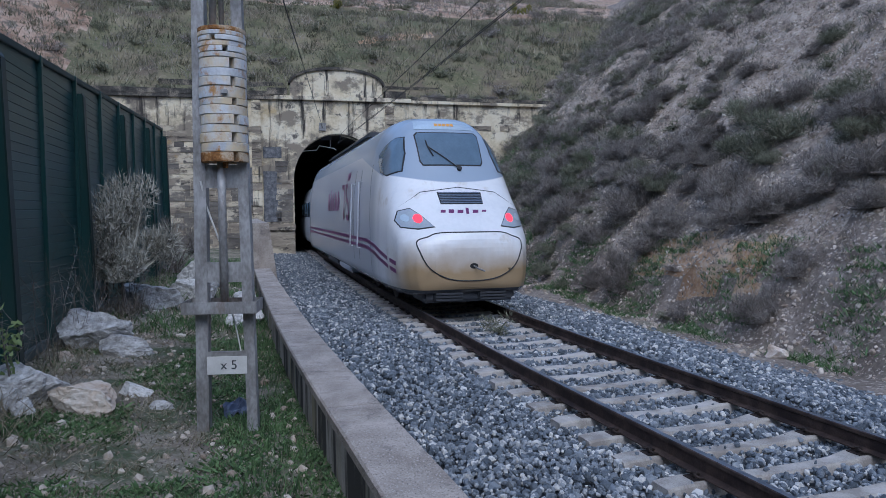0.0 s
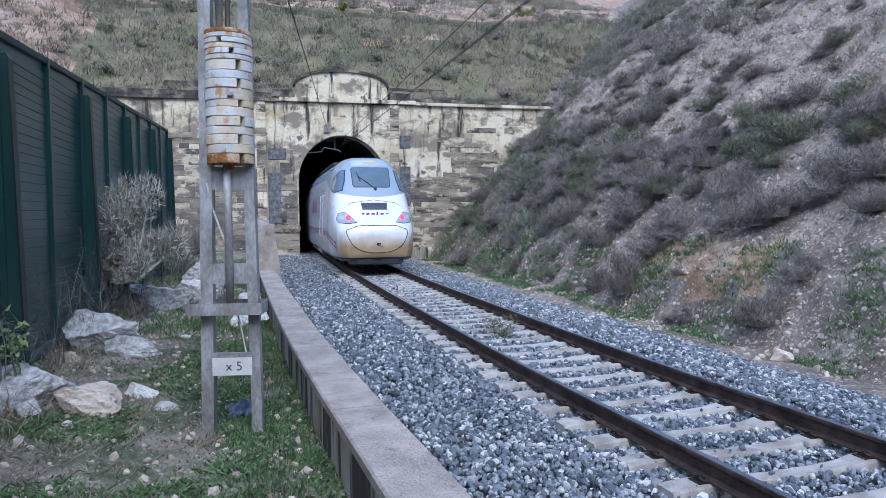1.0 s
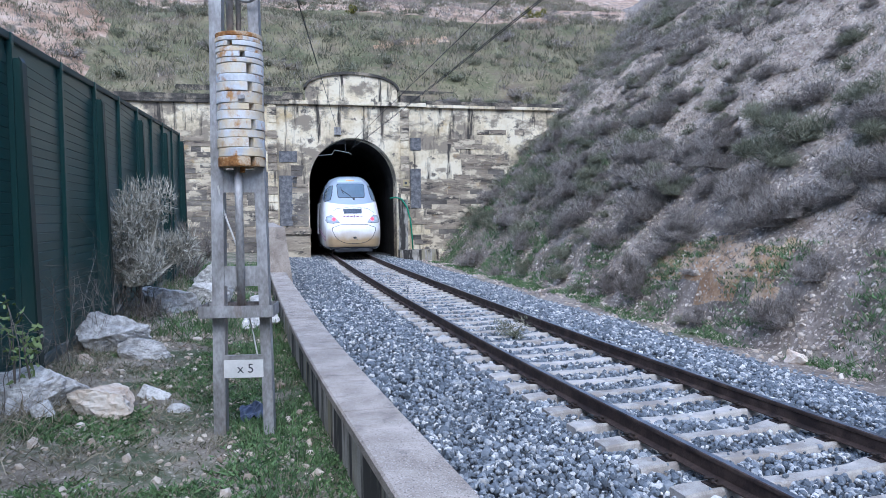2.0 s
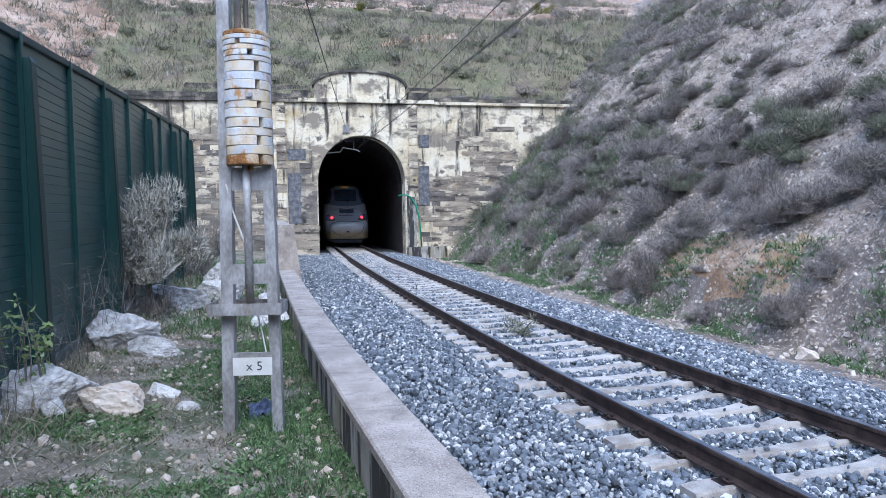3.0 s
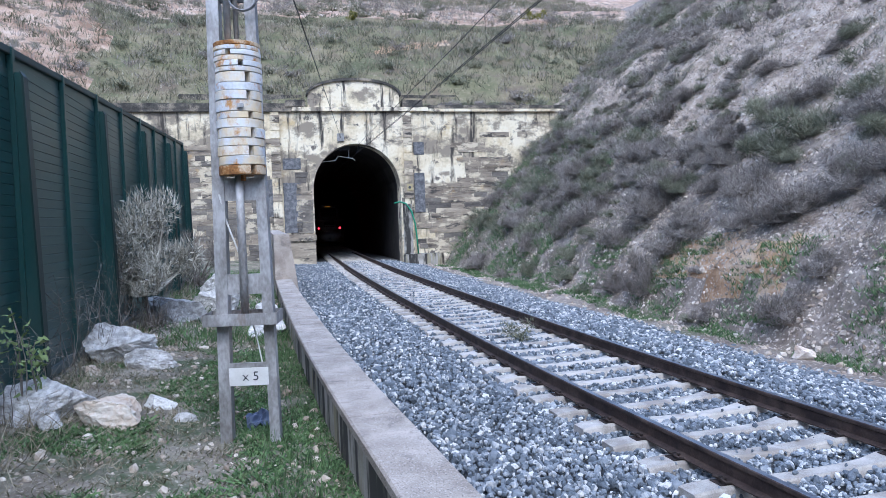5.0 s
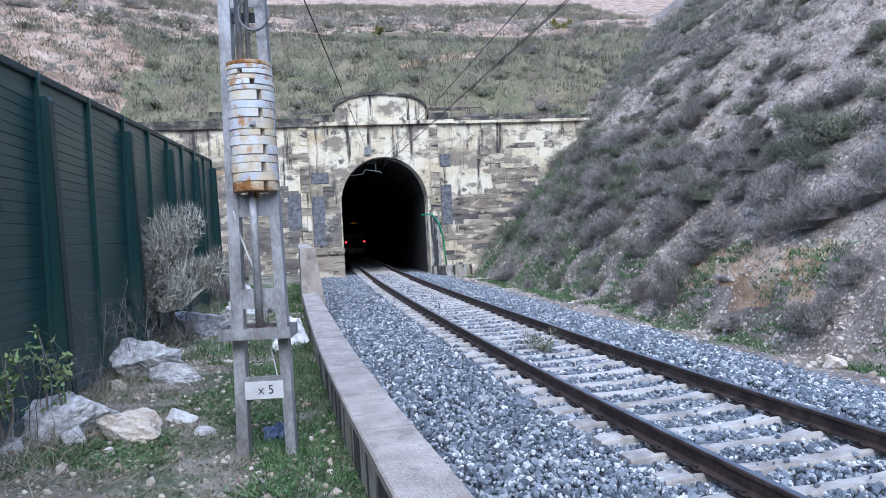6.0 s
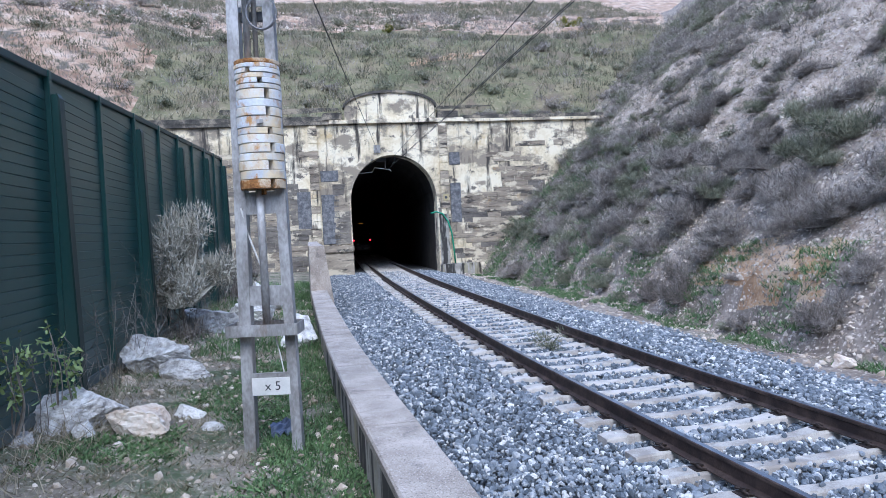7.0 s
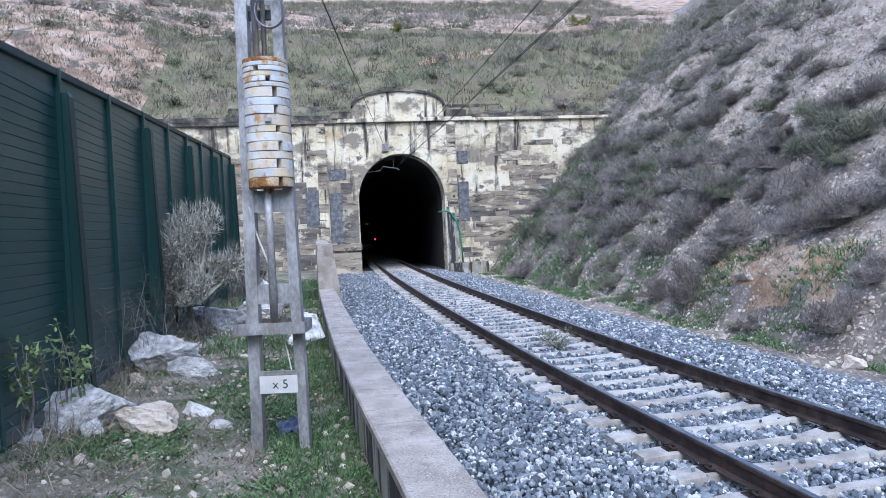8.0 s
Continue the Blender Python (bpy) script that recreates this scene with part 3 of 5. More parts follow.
part("wall", prism_bm(wall, 0.0, 1.2), M_PLASTER, portal, "cream render stained black over stone")
# arch ring, slightly proud
for k in range(24):
    if k % 2:
        continue
    q = []
    for j in (k, k + 1, k + 2):
        a = math.pi * j / 24
        q.append((UC + (HW + 0.0) * math.cos(a), SPRING + RISE * math.sin(a)))
    for j in (k + 2, k + 1, k):
        a = math.pi * j / 24
        q.append((UC + (HW + 0.42) * math.cos(a), SPRING + (RISE + 0.42) * math.sin(a)))
    c = (sum(p[0] for p in q) / 6, sum(p[1] for p in q) / 6)
    q = [(c[0] + (x - c[0]) * 0.985, c[1] + (z - c[1]) * 0.985) for x, z in q]
    part("voussoir", prism_bm(q, -0.035, 0.0), M_PLASTER, portal)
# cornice and parapet
for a, b in ((-24, -13), (-13, -8.2), (-8.2, -3.0)):
    part("cornice", box_bm(a, -0.16, 7.95, b - 0.01, 0.5, 8.13, 0.02), M_CAPSTONE, portal, "blackened stone cornice")
    part("coping_stone", box_bm(a, -0.06, 8.13, b - 0.01, 0.5, 8.42, 0.03), M_CAPSTONE, portal)
for a, b in ((-3.0, 2.8), (2.8, 4.4)):
    part("cornice", box_bm(a, -0.2, 7.98, b - 0.01, 0.5, 8.2, 0.02), M_PLASTER, portal)
for a, b in ((4.4, 8.2), (8.2, 13.4)):
    part("cornice", box_bm(a, -0.18, 7.95, b - 0.01, 0.5, 8.12, 0.02), M_PLASTER, portal)
    part("coping_stone", box_bm(a, -0.08, 8.12, b - 0.01, 0.5, 8.34, 0.03), M_CAPSTONE, portal)
# pediment: low arch between two blocks
ped = [(-2.15, 8.2), (2.78, 8.2), (2.78, 8.85)] + [(UC + 2.46 * math.cos(math.pi * k / 16), 8.88 + 0.75 * math.sin(math.pi * k / 16)) for k in range(1, 16)] + [(-2.15, 8.85)]
part("pediment", prism_bm(ped, -0.1, 0.55), M_PLASTER, portal)
bm = bmesh.new()
for k in range(16):
    a0, a1 = math.pi * k / 16, math.pi * (k + 1) / 16
    q = [(UC + r * math.cos(a), 8.86 + h * math.sin(a)) for a, r, h in ((a0, 2.46, 0.77), (a1, 2.46, 0.77), (a1, 2.58, 0.92), (a0, 2.58, 0.92))]
    prism_bm(q, -0.2, 0.6, bm)
bmesh.ops.remove_doubles(bm, verts=bm.verts, dist=0.001)
part("pediment_coping", bm, M_CAPSTONE, portal)
for a, b in ((-3.35, -2.3), (2.95, 4.1)):
    part("parapet_block", box_bm(a, -0.12, 8.2, b, 0.5, 8.6, 0.04), M_CAPSTONE, portal)
for a, b in ((-9.0, -2.4), (3.2, 6.5)):
    part("back_wall", box_bm(a, 2.0, 8.0, b, 2.5, 9.25, 0.05), M_CAPSTONE, portal, "dark stone wall behind the parapet")
# pilasters
for a, b, z1 in ((-4.1, -2.45, 1.45), ):
    part("plinth", box_bm(a, -0.35, -0.6, b + 0.42, 0.0, 1.02, 0.03), M_ASHLAR, portal)
    part("plinth_cap", box_bm(a - 0.08, -0.46, 1.02, b + 0.46, 0.0, 1.42, 0.06), M_ASHLAR, portal)
part("pilaster", box_bm(-4.15, -0.12, 1.42, -3.7, 0.0, 7.95, 0.02), M_PLASTER, portal)
part("pilaster", box_bm(2.95, -0.12, -0.3, 3.4, 0.0, 7.95, 0.02), M_PLASTER, portal)
part("kerb_block", box_bm(2.75, -0.7, -0.6, 4.75, 0.0, 0.12, 0.03), M_CONC, portal)

# loose ashlar courses proud of the wall
random.seed(11)
block_shapes = []
for w_ in (0.5, 0.75, 1.0, 1.3):
    bmb = box_bm(0.006, -0.022, 0.005, w_ - 0.006, 0.01, 0.275, 0.009)
    mb = bpy.data.meshes.new("ashlar")
    bmb.to_mesh(mb)
    bmb.free()
    mb.materials.append(M_ASHLAR)
    block_shapes.append((w_, mb))
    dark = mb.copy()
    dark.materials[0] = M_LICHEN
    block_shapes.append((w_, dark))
blocks = 0
for row in range(0, 24):
    z = 0.1 + row * 0.28
    for lo, hi, top in ((3.45, 12.0, 6.0), (-10.0, -4.2, 5.6)):
        u = lo + random.uniform(-0.4, 0.0)
        while u < hi:
            k = random.randrange(4) * 2
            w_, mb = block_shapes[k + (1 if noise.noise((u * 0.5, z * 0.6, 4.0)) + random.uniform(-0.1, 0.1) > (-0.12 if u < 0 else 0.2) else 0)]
            covered = u > 5.6 + max(0, z) * 0.85
            if u > lo - 0.02 and u + w_ < hi + 0.3 and not covered and noise.noise((u * 0.4, z * 0.55, 9.0)) + random.uniform(-0.12, 0.12) > (-0.6 if z < top - 2.2 else -0.15 if z < top - 0.8 else 0.15) and blocks < 300:
                share("ashlar", mb, portal, pose(u, random.uniform(-0.012, 0.012), z))
                blocks += 1
            u += w_
for z in np.arange(1.5, 7.6, 0.42):
    for u, w_ in ((-4.15, 0.45), (2.95, 0.45)):
        part("quoin", box_bm(u - 0.02, -0.15, z + 0.01, u + w_ + 0.02, -0.11, z + 0.41, 0.015), M_ASHLAR if random.random() < 0.45 else M_PLASTER, portal)

for u, z0, z1 in ((-3.62, 1.5, 4.2), (3.48, 2.4, 4.6), (-3.6, 4.9, 5.5), (3.5, 5.6, 6.3), (-4.9, 2.4, 4.4)):
    part("stone_panel", box_bm(u, -0.03, z0, u + (0.95 if u < 0 else 0.6), 0.0, z1, 0.015), M_DARKPANEL, portal, "flecked blue-grey stone panel")

for row in range(11):
    for u, w_ in ((-3.02, 0.92), (2.74, 0.2)):
        if u > 0 and row < 3:
            continue
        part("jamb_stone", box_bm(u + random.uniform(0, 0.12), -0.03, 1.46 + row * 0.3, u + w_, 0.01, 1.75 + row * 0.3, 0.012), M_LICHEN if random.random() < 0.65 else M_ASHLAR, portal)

# tunnel bore, following the track
bore_prof = [(UC + (HW + 0.05) * math.cos(math.pi * k / 16), SPRING + (RISE + 0.05) * math.sin(math.pi * k / 16)) for k in range(17)]
bore_prof = [(UC + HW + 0.05, -0.7)] + bore_prof + [(UC - HW - 0.05, -0.7)]
verts, faces = [], []
by = ramp((PORTAL_Y + 1.0, 80, 1.5), (80, 208, 4))
for y in by:
    verts += [at(y, a, z) for a, z in bore_prof]
k = len(bore_prof)
for i in range(len(by) - 1):
    for j in range(k):
        j2 = (j + 1) % k
        faces.append((i * k + j, i * k + j2, (i + 1) * k + j2, (i + 1) * k + j))
faces.append(tuple((len(by) - 1) * k + j for j in range(k)))
tagged(new("tunnel_lining", mesh_from("tunnel_lining", verts, faces, M_TUNNEL)), "dark tunnel lining behind the portal", "tunnel", kind="structure")
verts, faces = [], []
for y in by:
    verts += [at(y, a, -0.24) for a in (-2.3, 0, 2.6)]
for i in range(len(by) - 1):
    faces += [(i * 3 + j, i * 3 + j + 1, i * 3 + j + 4, i * 3 + j + 3) for j in (0, 1)]
tagged(new("tunnel_floor", mesh_from("tunnel_floor", verts, faces, M_BED)), "dark ballast floor of the tunnel", "ground", kind="structure")


# ---- noise fence ----
fence = tagged(new("noise_fence"), "tall dark green steel noise fence with ribbed panels", "fence", kind="structure")
FX, FY, FA = -4.55, 7.68, 103.2
fdx, fdy = math.cos(radians(FA)), math.sin(radians(FA))


def along(s, off=0.0):
    """A place on the fence's line; off: towards the track."""
    return FX + fdx * s + fdy * off, FY + fdy * s - fdx * off


BAY, SLAT = 1.92, 0.1135
slat_bm = bmesh.new()
box_bm(0.05, -0.034, 0.003, BAY - 0.05, 0.03, SLAT - 0.004, 0.004, slat_bm)
box_bm(0.05, -0.024, -0.004, BAY - 0.05, 0.02, 0.006, 0, slat_bm)
slat = bpy.data.meshes.new("slat")
slat_bm.to_mesh(slat)
slat_bm.free()
slat.materials.append(M_FENCE)


def fence_top(k):
    return 4.0 + 0.046 * BAY * k


for k in range(-9, 8):
    x, y = along(BAY * k)
    z0, z1 = 0.30, fence_top(k + 0.5)
    tilt = math.degrees(math.atan(0.046))
    if k >= -1:
        for i in range(int((fence_top(k) - z0 - 0.1) / SLAT)):
            share("slat", slat, fence, pose(x, y, z0 + 0.06 + i * SLAT, 0, 0, FA))
    else:
        part("panel", box_bm(0.05, -0.03, z0, BAY - 0.05, 0.03, z1 - 0.1, 0.01), M_FENCE, fence).matrix_basis = pose(x, y, 0, 0, 0, FA)
    filler = prism_bm([(0.05, fence_top(k) - 0.24), (BAY - 0.05, fence_top(k) - 0.24), (BAY - 0.05, fence_top(k + 1) - 0.03), (0.05, fence_top(k) - 0.03)], -0.022, 0.022)
    part("top_panel", filler, M_FENCE, fence).matrix_basis = pose(x, y, 0, 0, 0, FA)
    part("top_rail", box_bm(0.0, -0.07, -0.085, BAY, 0.05, 0.0, 0.008), M_POST, fence).matrix_basis = pose(x, y, fence_top(k), 0, 0, FA) @ pose(0, 0, 0, 0, -tilt, 0)
    part("base_rail", box_bm(0.0, -0.075, z0 - 0.06, BAY, 0.05, z0 + 0.06, 0.012), M_RAILGREY, fence, "grey galvanised base rail").matrix_basis = pose(x, y, 0, 0, 0, FA)
for k in range(-9, 9):
    x, y = along(BAY * k)
    z1 = fence_top(k)
    part("post", box_bm(-0.042, -0.085, -0.1, 0.042, 0.05, z1, 0.006), M_FENCE, fence).matrix_basis = pose(x, y, 0, 0, 0, FA)
    if k % 2 == 0:
        top = z1 - 0.27
        bm = prism_bm([(-0.08, -0.2), (-0.25, -0.2), (-0.17, top - 0.05), (-0.155, top - 0.012), (-0.13, top), (-0.08, top)], -0.012, 0.012)
        web = part("buttress", bm, M_FENCE, fence)
        web.matrix_basis = pose(x, y, 0, 0, 0, FA + 90)
        lip = [(-0.25, -0.2), (-0.27, -0.2), (-0.19, top - 0.05), (-0.16, top + 0.004), (-0.155, top - 0.012), (-0.17, top - 0.05)]
        part("flange", prism_bm(lip, -0.075, 0.075), M_POST, web)

# ---- counterweight mast ----
mast = tagged(new("tensioning_mast"), "galvanised lattice mast with stacked counterweights on a rod", "mast")
mast.matrix_basis = pose(-1.62, 6.30, 0, 0, 0, 3)


def leg_bm(x0, x1, w, z0, z1):
    """A channel section swept from x0 at z0 to x1 at z1, its web towards the yard."""
    bm = bmesh.new()
    prof = [(0, -0.06), (w, -0.06), (w, 0.06), (w - 0.009, 0.06), (w - 0.009, -0.05), (0.009, -0.05), (0.009, 0.06), (0, 0.06)]
    lo = [bm.verts.new((x0 + u, v, z0)) for u, v in prof]
    hi = [bm.verts.new((x1 + u, v, z1)) for u, v in prof]
    for k in range(8):
        bm.faces.new((lo[k], lo[(k + 1) % 8], hi[(k + 1) % 8], hi[k]))
    bm.faces.new(lo[::-1])
    bm.faces.new(hi)
    bmesh.ops.recalc_face_normals(bm, faces=bm.faces)
    return bm


part("leg", leg_bm(-0.353, -0.24, 0.105, -0.15, 8.5), M_GALV, mast)
part("leg", leg_bm(0.093, -0.045, 0.09, -0.15, 8.5), M_GALV, mast)
for z0, z1, a, b in ((2.22, 2.42, -0.225, 0.075), (1.39, 1.57, -0.235, 0.085), (4.08, 4.3, -0.19, 0.04), (5.4, 5.6, -0.18, 0.02)):
    part("batten_plate", box_bm(a, -0.05, z0, b, -0.042, z1), M_GALV, mast)
# added dark bar stands in for the dark holes between the legs
part("cross_bar", box_bm(-0.21, 0.0, 3.97, 0.04, 0.05, 4.05), M_SKIRT, mast)
# tray: open box with a rusty floor
tray = part("tray", box_bm(-0.42, -0.17, 1.13, 0.205, 0.15, 1.145), M_RUST, mast, "open steel tray with a rusty floor")
for a in ((-0.42, -0.178, 1.125, 0.205, -0.17, 1.23), (-0.42, 0.15, 1.125, 0.205, 0.158, 1.23), (-0.428, -0.178, 1.125, -0.42, 0.158, 1.23), (0.205, -0.178, 1.125, 0.213, 0.158, 1.23)):
    part("tray_side", box_bm(*a, 0.002), M_GALV, tray)
for x in (-0.35, 0.16):
    part("bolt", tube_bm([(x, 0.1, 1.17), (x, 0.145, 1.17)], 0.014, 8), M_PLATE, tray)
part("guide_rod", tube_bm([(-0.075, -0.09, 1.15), (-0.075, -0.09, 2.6)], 0.036, 16), M_GALV, mast, smooth=True)
part("guide_rod", tube_bm([(-0.115, -0.09, 3.4), (-0.125, -0.09, 8.4)], 0.03, 16), M_GALV, mast, smooth=True)
part("guide_rod", tube_bm([(-0.05, -0.05, 3.4), (-0.06, -0.05, 8.4)], 0.022, 12), M_GALV, mast, smooth=True)


def weight_bm(h, slot, r=0.2):
    """A slotted round cast weight: a disc with a radial slot."""
    bm = bmesh.new()
    n = 44
    half = 0.115
    ang = [slot + half + (math.tau - 2 * half) * i / n for i in range(n + 1)]
    b = 0.004
    rows = [(r - b, 0), (r, b), (r, h - b), (r - b, h)]
    outer = [[bm.verts.new((q * math.cos(a), q * math.sin(a), z)) for a in ang] for q, z in rows]
    inner = [[bm.verts.new((0.05 * math.cos(a), 0.05 * math.sin(a), z)) for a in ang] for z in (0, h)]
    for p, q in zip(outer, outer[1:]):
        for i in range(n):
            bm.faces.new((p[i], p[i + 1], q[i + 1], q[i]))
    for i in range(n):
        bm.faces.new((outer[0][i + 1], outer[0][i], inner[0][i], inner[0][i + 1]))
        bm.faces.new((outer[3][i], outer[3][i + 1], inner[1][i + 1], inner[1][i]))
    for i in (0, n):
        bm.faces.new([o[i] for o in outer] + [inner[1][i], inner[0][i]])
    bmesh.ops.recalc_face_normals(bm, faces=bm.faces)
    return bm


z = 2.44
random.seed(3)
WEIGHTS = (0.084, 0.079, 0.084, 0.07, 0.084, 0.079, 0.06, 0.10, 0.079, 0.07, 0.09, 0.045, 0.05, 0.045, 0.045, 0.04, 0.04)
SLOTS = {0: -51, 2: -53, 4: -49, 6: -52, 8: -53, 10: -57, 12: -72, 14: -101}
for i, h in enumerate(WEIGHTS):
    slot = radians(SLOTS.get(i, 120))
    rusty = i in (0, 16)
    ob = part("counterweight", weight_bm(h - 0.004, slot), M_RUST if rusty else M_WEIGHT, mast, "rusty cast-iron disc" if rusty else "white painted slotted disc with rust stains")
    ob.matrix_basis = pose(-0.045 - 0.0005 * i + random.uniform(-0.007, 0.007), -0.05 + random.uniform(-0.006, 0.006), z, 0, random.uniform(-0.5, 0.5), 0)
    z += h
part("clamp", box_bm(-0.03, -0.265, 3.0, 0.03, -0.245, 3.04, 0.006), M_GALV, mast)
part("rod_nut", tube_bm([(-0.03, -0.12, 2.39), (-0.03, -0.12, 2.44)], 0.025, 6), M_RUST, mast)
plate = part("number_plate", box_bm(-0.245, -0.075, 0.575, 0.10, -0.068, 0.735, 0.002), M_PLATE, mast, "white plate lettered x 5")
part("plate_bracket", box_bm(-0.24, -0.066, 0.735, 0.095, -0.03, 0.775), M_GALV, mast)


def letter(text, size, m, parent, material):
    cu = bpy.data.curves.new("lettering", "FONT")
    cu.body, cu.size, cu.extrude, cu.align_x, cu.align_y = text, size, 0.001, "CENTER", "CENTER"
    tmp = bpy.data.objects.new("lettering", cu)
    me = bpy.data.meshes.new_from_object(tmp)
    me.materials.append(material)
    bpy.data.objects.remove(tmp)
    return share("lettering", me, parent, m)


letter("x 5", 0.115, pose(-0.055, -0.077, 0.655, 90, 0, 0), plate, M_SKIRT)
part("wire", tube_bm([(-0.26, -0.065, 2.28), (-0.22, -0.03, 2.05), (-0.12, -0.02, 1.75)], 0.009, 6), M_PLATE, mast)
part("wire", tube_bm([(-0.03, -0.02, 1.13), (0.01, -0.02, 0.95), (0.04, -0.02, 0.77)], 0.007, 6), M_PLATE, mast)
loop = [(0.03 + (0.13 + 0.008 * math.sin(a * 0.37)) * math.cos(a), -0.12 + 0.02 * math.sin(a * 0.5), 4.0 + 0.145 * math.sin(a)) for a in np.linspace(0.6, 0.6 + 11.5, 60)]
part("cable_coil", tube_bm(loop, 0.007, 6), M_STEELLOOP, mast)

# ---- wires ----


def wire(name, pts, r, label):
    bm = tube_bm(pts, r, 6)
    return tagged(link_bm(name, bm, M_WIRE), label, "wire")


def portal_pt(u, v, z):
    return PORTAL @ Vector((u, v, z))


def eye_pt(dx, dy, dz, k):
    return Vector((0.2 + dx * k, 0.045 + dy * k, 1.99 + dz * k))


def span(a, b, sag, n=16):
    return [a.lerp(b, i / n) - Vector((0, 0, sag * 4 * (i / n) * (1 - i / n))) for i in range(n + 1)]


a = eye_pt(-0.213, 0.999, 0.333, 10)
b = portal_pt(-0.46, -0.1, 6.5)
wire("anchor_wire", span(a + (a - b) * 0.25, b, 0.0), 0.010, "thin dark anchor wire running down to the tunnel")
b = portal_pt(0.22, 0.0, 5.62)
a = Vector((1.79, 10.7, 5.36))
for o in (0.0, 0.045):
    q = Vector((o, 0, 0.01))
    wire("contact_wire", span(a + (a - b) * 0.8 + q, b + q, 0.05) + [b + (b - a).normalized() * 14 + q], 0.0075, "dark contact wire over the track")
a2, b2 = Vector((1.37, 12.5, 5.95)), portal_pt(0.25, 0.0, 6.0)
wire("messenger_wire", span(a2 + (a2 - b2) * 0.9, b2, 0.05) + [b2 + Vector((-2, 10, -0.1))], 0.008, "dark messenger wire above the contact wire")
for k in (0.05, 0.27, 0.48, 0.70, 0.9):
    top, low = a2.lerp(b2, k), a2.lerp(b2, k)
    low.z = a.lerp(b, k).z
    low.x += 0.03
    wire("dropper", [top, low], 0.004, "thin dropper wire between the overhead wires")

# ---- fittings at the portal ----
bracket = tagged(new("overhead_bracket"), "pale steel bracket holding the wires inside the tunnel mouth", "bracket")
bracket.matrix_basis = PORTAL
part("arm", tube_bm([(-1.5, 0.8, 5.35), (-0.75, 0.8, 5.42), (-0.60, 0.8, 5.66), (0.2, 0.8, 5.52), (0.32, 0.8, 5.42)], 0.025, 8), M_PLATE, bracket)
part("hanger", tube_bm([(0.0, 0.8, 6.3), (0.0, 0.8, 5.6)], 0.03, 8), M_GALV, bracket)
part("insulator", tube_bm([(0.55, 0.8, 6.25), (0.55, 0.8, 6.0), (0.42, 0.8, 5.85)], 0.05, 10), M_SKIRT, bracket)
part("plate", box_bm(-0.5, 0.75, 5.98, 0.05, 0.85, 6.2, 0.01), M_SKIRT, bracket)
tagged(link_bm("wall_box", box_bm(-0.66, -0.12, 6.38, -0.30, -0.04, 6.80, 0.01), M_GALV), "grey metal anchor plate above the arch", "plate").matrix_basis = PORTAL
sign = tagged(link_bm("small_sign", box_bm(3.05, -0.19, 3.62, 3.36, -0.155, 3.98, 0.01), M_YELLOW), "small yellowed sign on the portal pilaster", "sign")
sign.matrix_basis = PORTAL
part("dial", tube_bm([(3.2, -0.195, 3.8), (3.2, -0.19, 3.8)], 0.08, 12), M_SKIRT, sign)
pipe = [(2.3, -0.16, 2.95), (2.62, -0.2, 3.02), (2.95, -0.22, 2.9), (3.25, -0.24, 2.45), (3.42, -0.24, 1.8), (3.5, -0.22, 1.0), (3.55, -0.22, 0.12)]
tagged(link_bm("green_pipe", tube_bm(pipe, 0.045, 10), M_GREEN, True), "bent green plastic cable pipe on the portal", "pipe").matrix_basis = PORTAL
tagged(link_bm("cable_duct", box_bm(2.78, -0.16, 0.12, 3.30, -0.125, 2.9, 0.01), M_CONC), "grey cable duct beside the tunnel mouth", "duct").matrix_basis = PORTAL


# ---- train: a power car with a sloping nose, and the coach ahead of it ----
def lerp_table(table, v):
    xs, ys = zip(*table)
    return float(np.interp(v, xs, ys))


NOSE_TOP = ((0.0, 1.28), (0.04, 1.48), (0.12, 1.62), (0.3, 1.78), (0.6, 2.06), (0.95, 2.42), (1.25, 2.82), (1.75, 3.58), (2.05, 3.90), (2.45, 4.09), (3.1, 4.17), (21, 4.17))
NOSE_HALF = ((0.0, 0.74), (0.04, 0.94), (0.12, 1.09), (0.3, 1.23), (0.6, 1.36), (1.2, 1.45), (2.0, 1.49), (21, 1.50))
NOSE_LOW = ((0.0, 0.62), (0.05, 0.5), (0.15, 0.40), (0.5, 0.34), (21, 0.34))


def train_ring(y, n=14):
    zt, hw, zb = lerp_table(NOSE_TOP, y), lerp_table(NOSE_HALF, y), lerp_table(NOSE_LOW, y)
    zs = min(1.55, zb + 0.55 * (zt - zb))
    p = 0.86 if y < 1 else max(0.46, 0.86 - 0.16 * (y - 1))
    half = [(0.3 * hw, zb), (0.86 * hw, zb + 0.0), (0.95 * hw, zb + 0.10), (0.985 * hw, zb + 0.28), (hw, zb + 0.6 * (zs - zb)), (hw, zs)]
    for k in range(1, n + 1):
        a = math.pi / 2 * k / n
        half.append((hw * max(0.0, math.cos(a)) ** p, zs + (zt - zs) * math.sin(a) ** 0.92))
    half[-1] = (0.0, zt)
    return [(x, z) for x, z in half] + [(-x, z) for x, z in half[-2::-1]]


def loft_bm(ys, ring):
    bm = bmesh.new()
    rows = [[bm.verts.new((x, y, z)) for x, z in ring(y)] for y in ys]
    for a, b in zip(rows, rows[1:]):
        for k in range(len(a)):
            j = (k + 1) % len(a)
            bm.faces.new((a[k], a[j], b[j], b[k]))
    bm.faces.new(rows[0][::-1])
    bm.faces.new(rows[-1])
    bmesh.ops.recalc_face_normals(bm, faces=bm.faces)
    return bm


from mathutils.bvhtree import BVHTree

train = tagged(new("train_power_car"), "white and silver high-speed train power car with a dusty nose", "train")
TRAIN_YS = ramp((0, 0.3, 0.03), (0.3, 5, 0.1), (5, 20, 0.5))
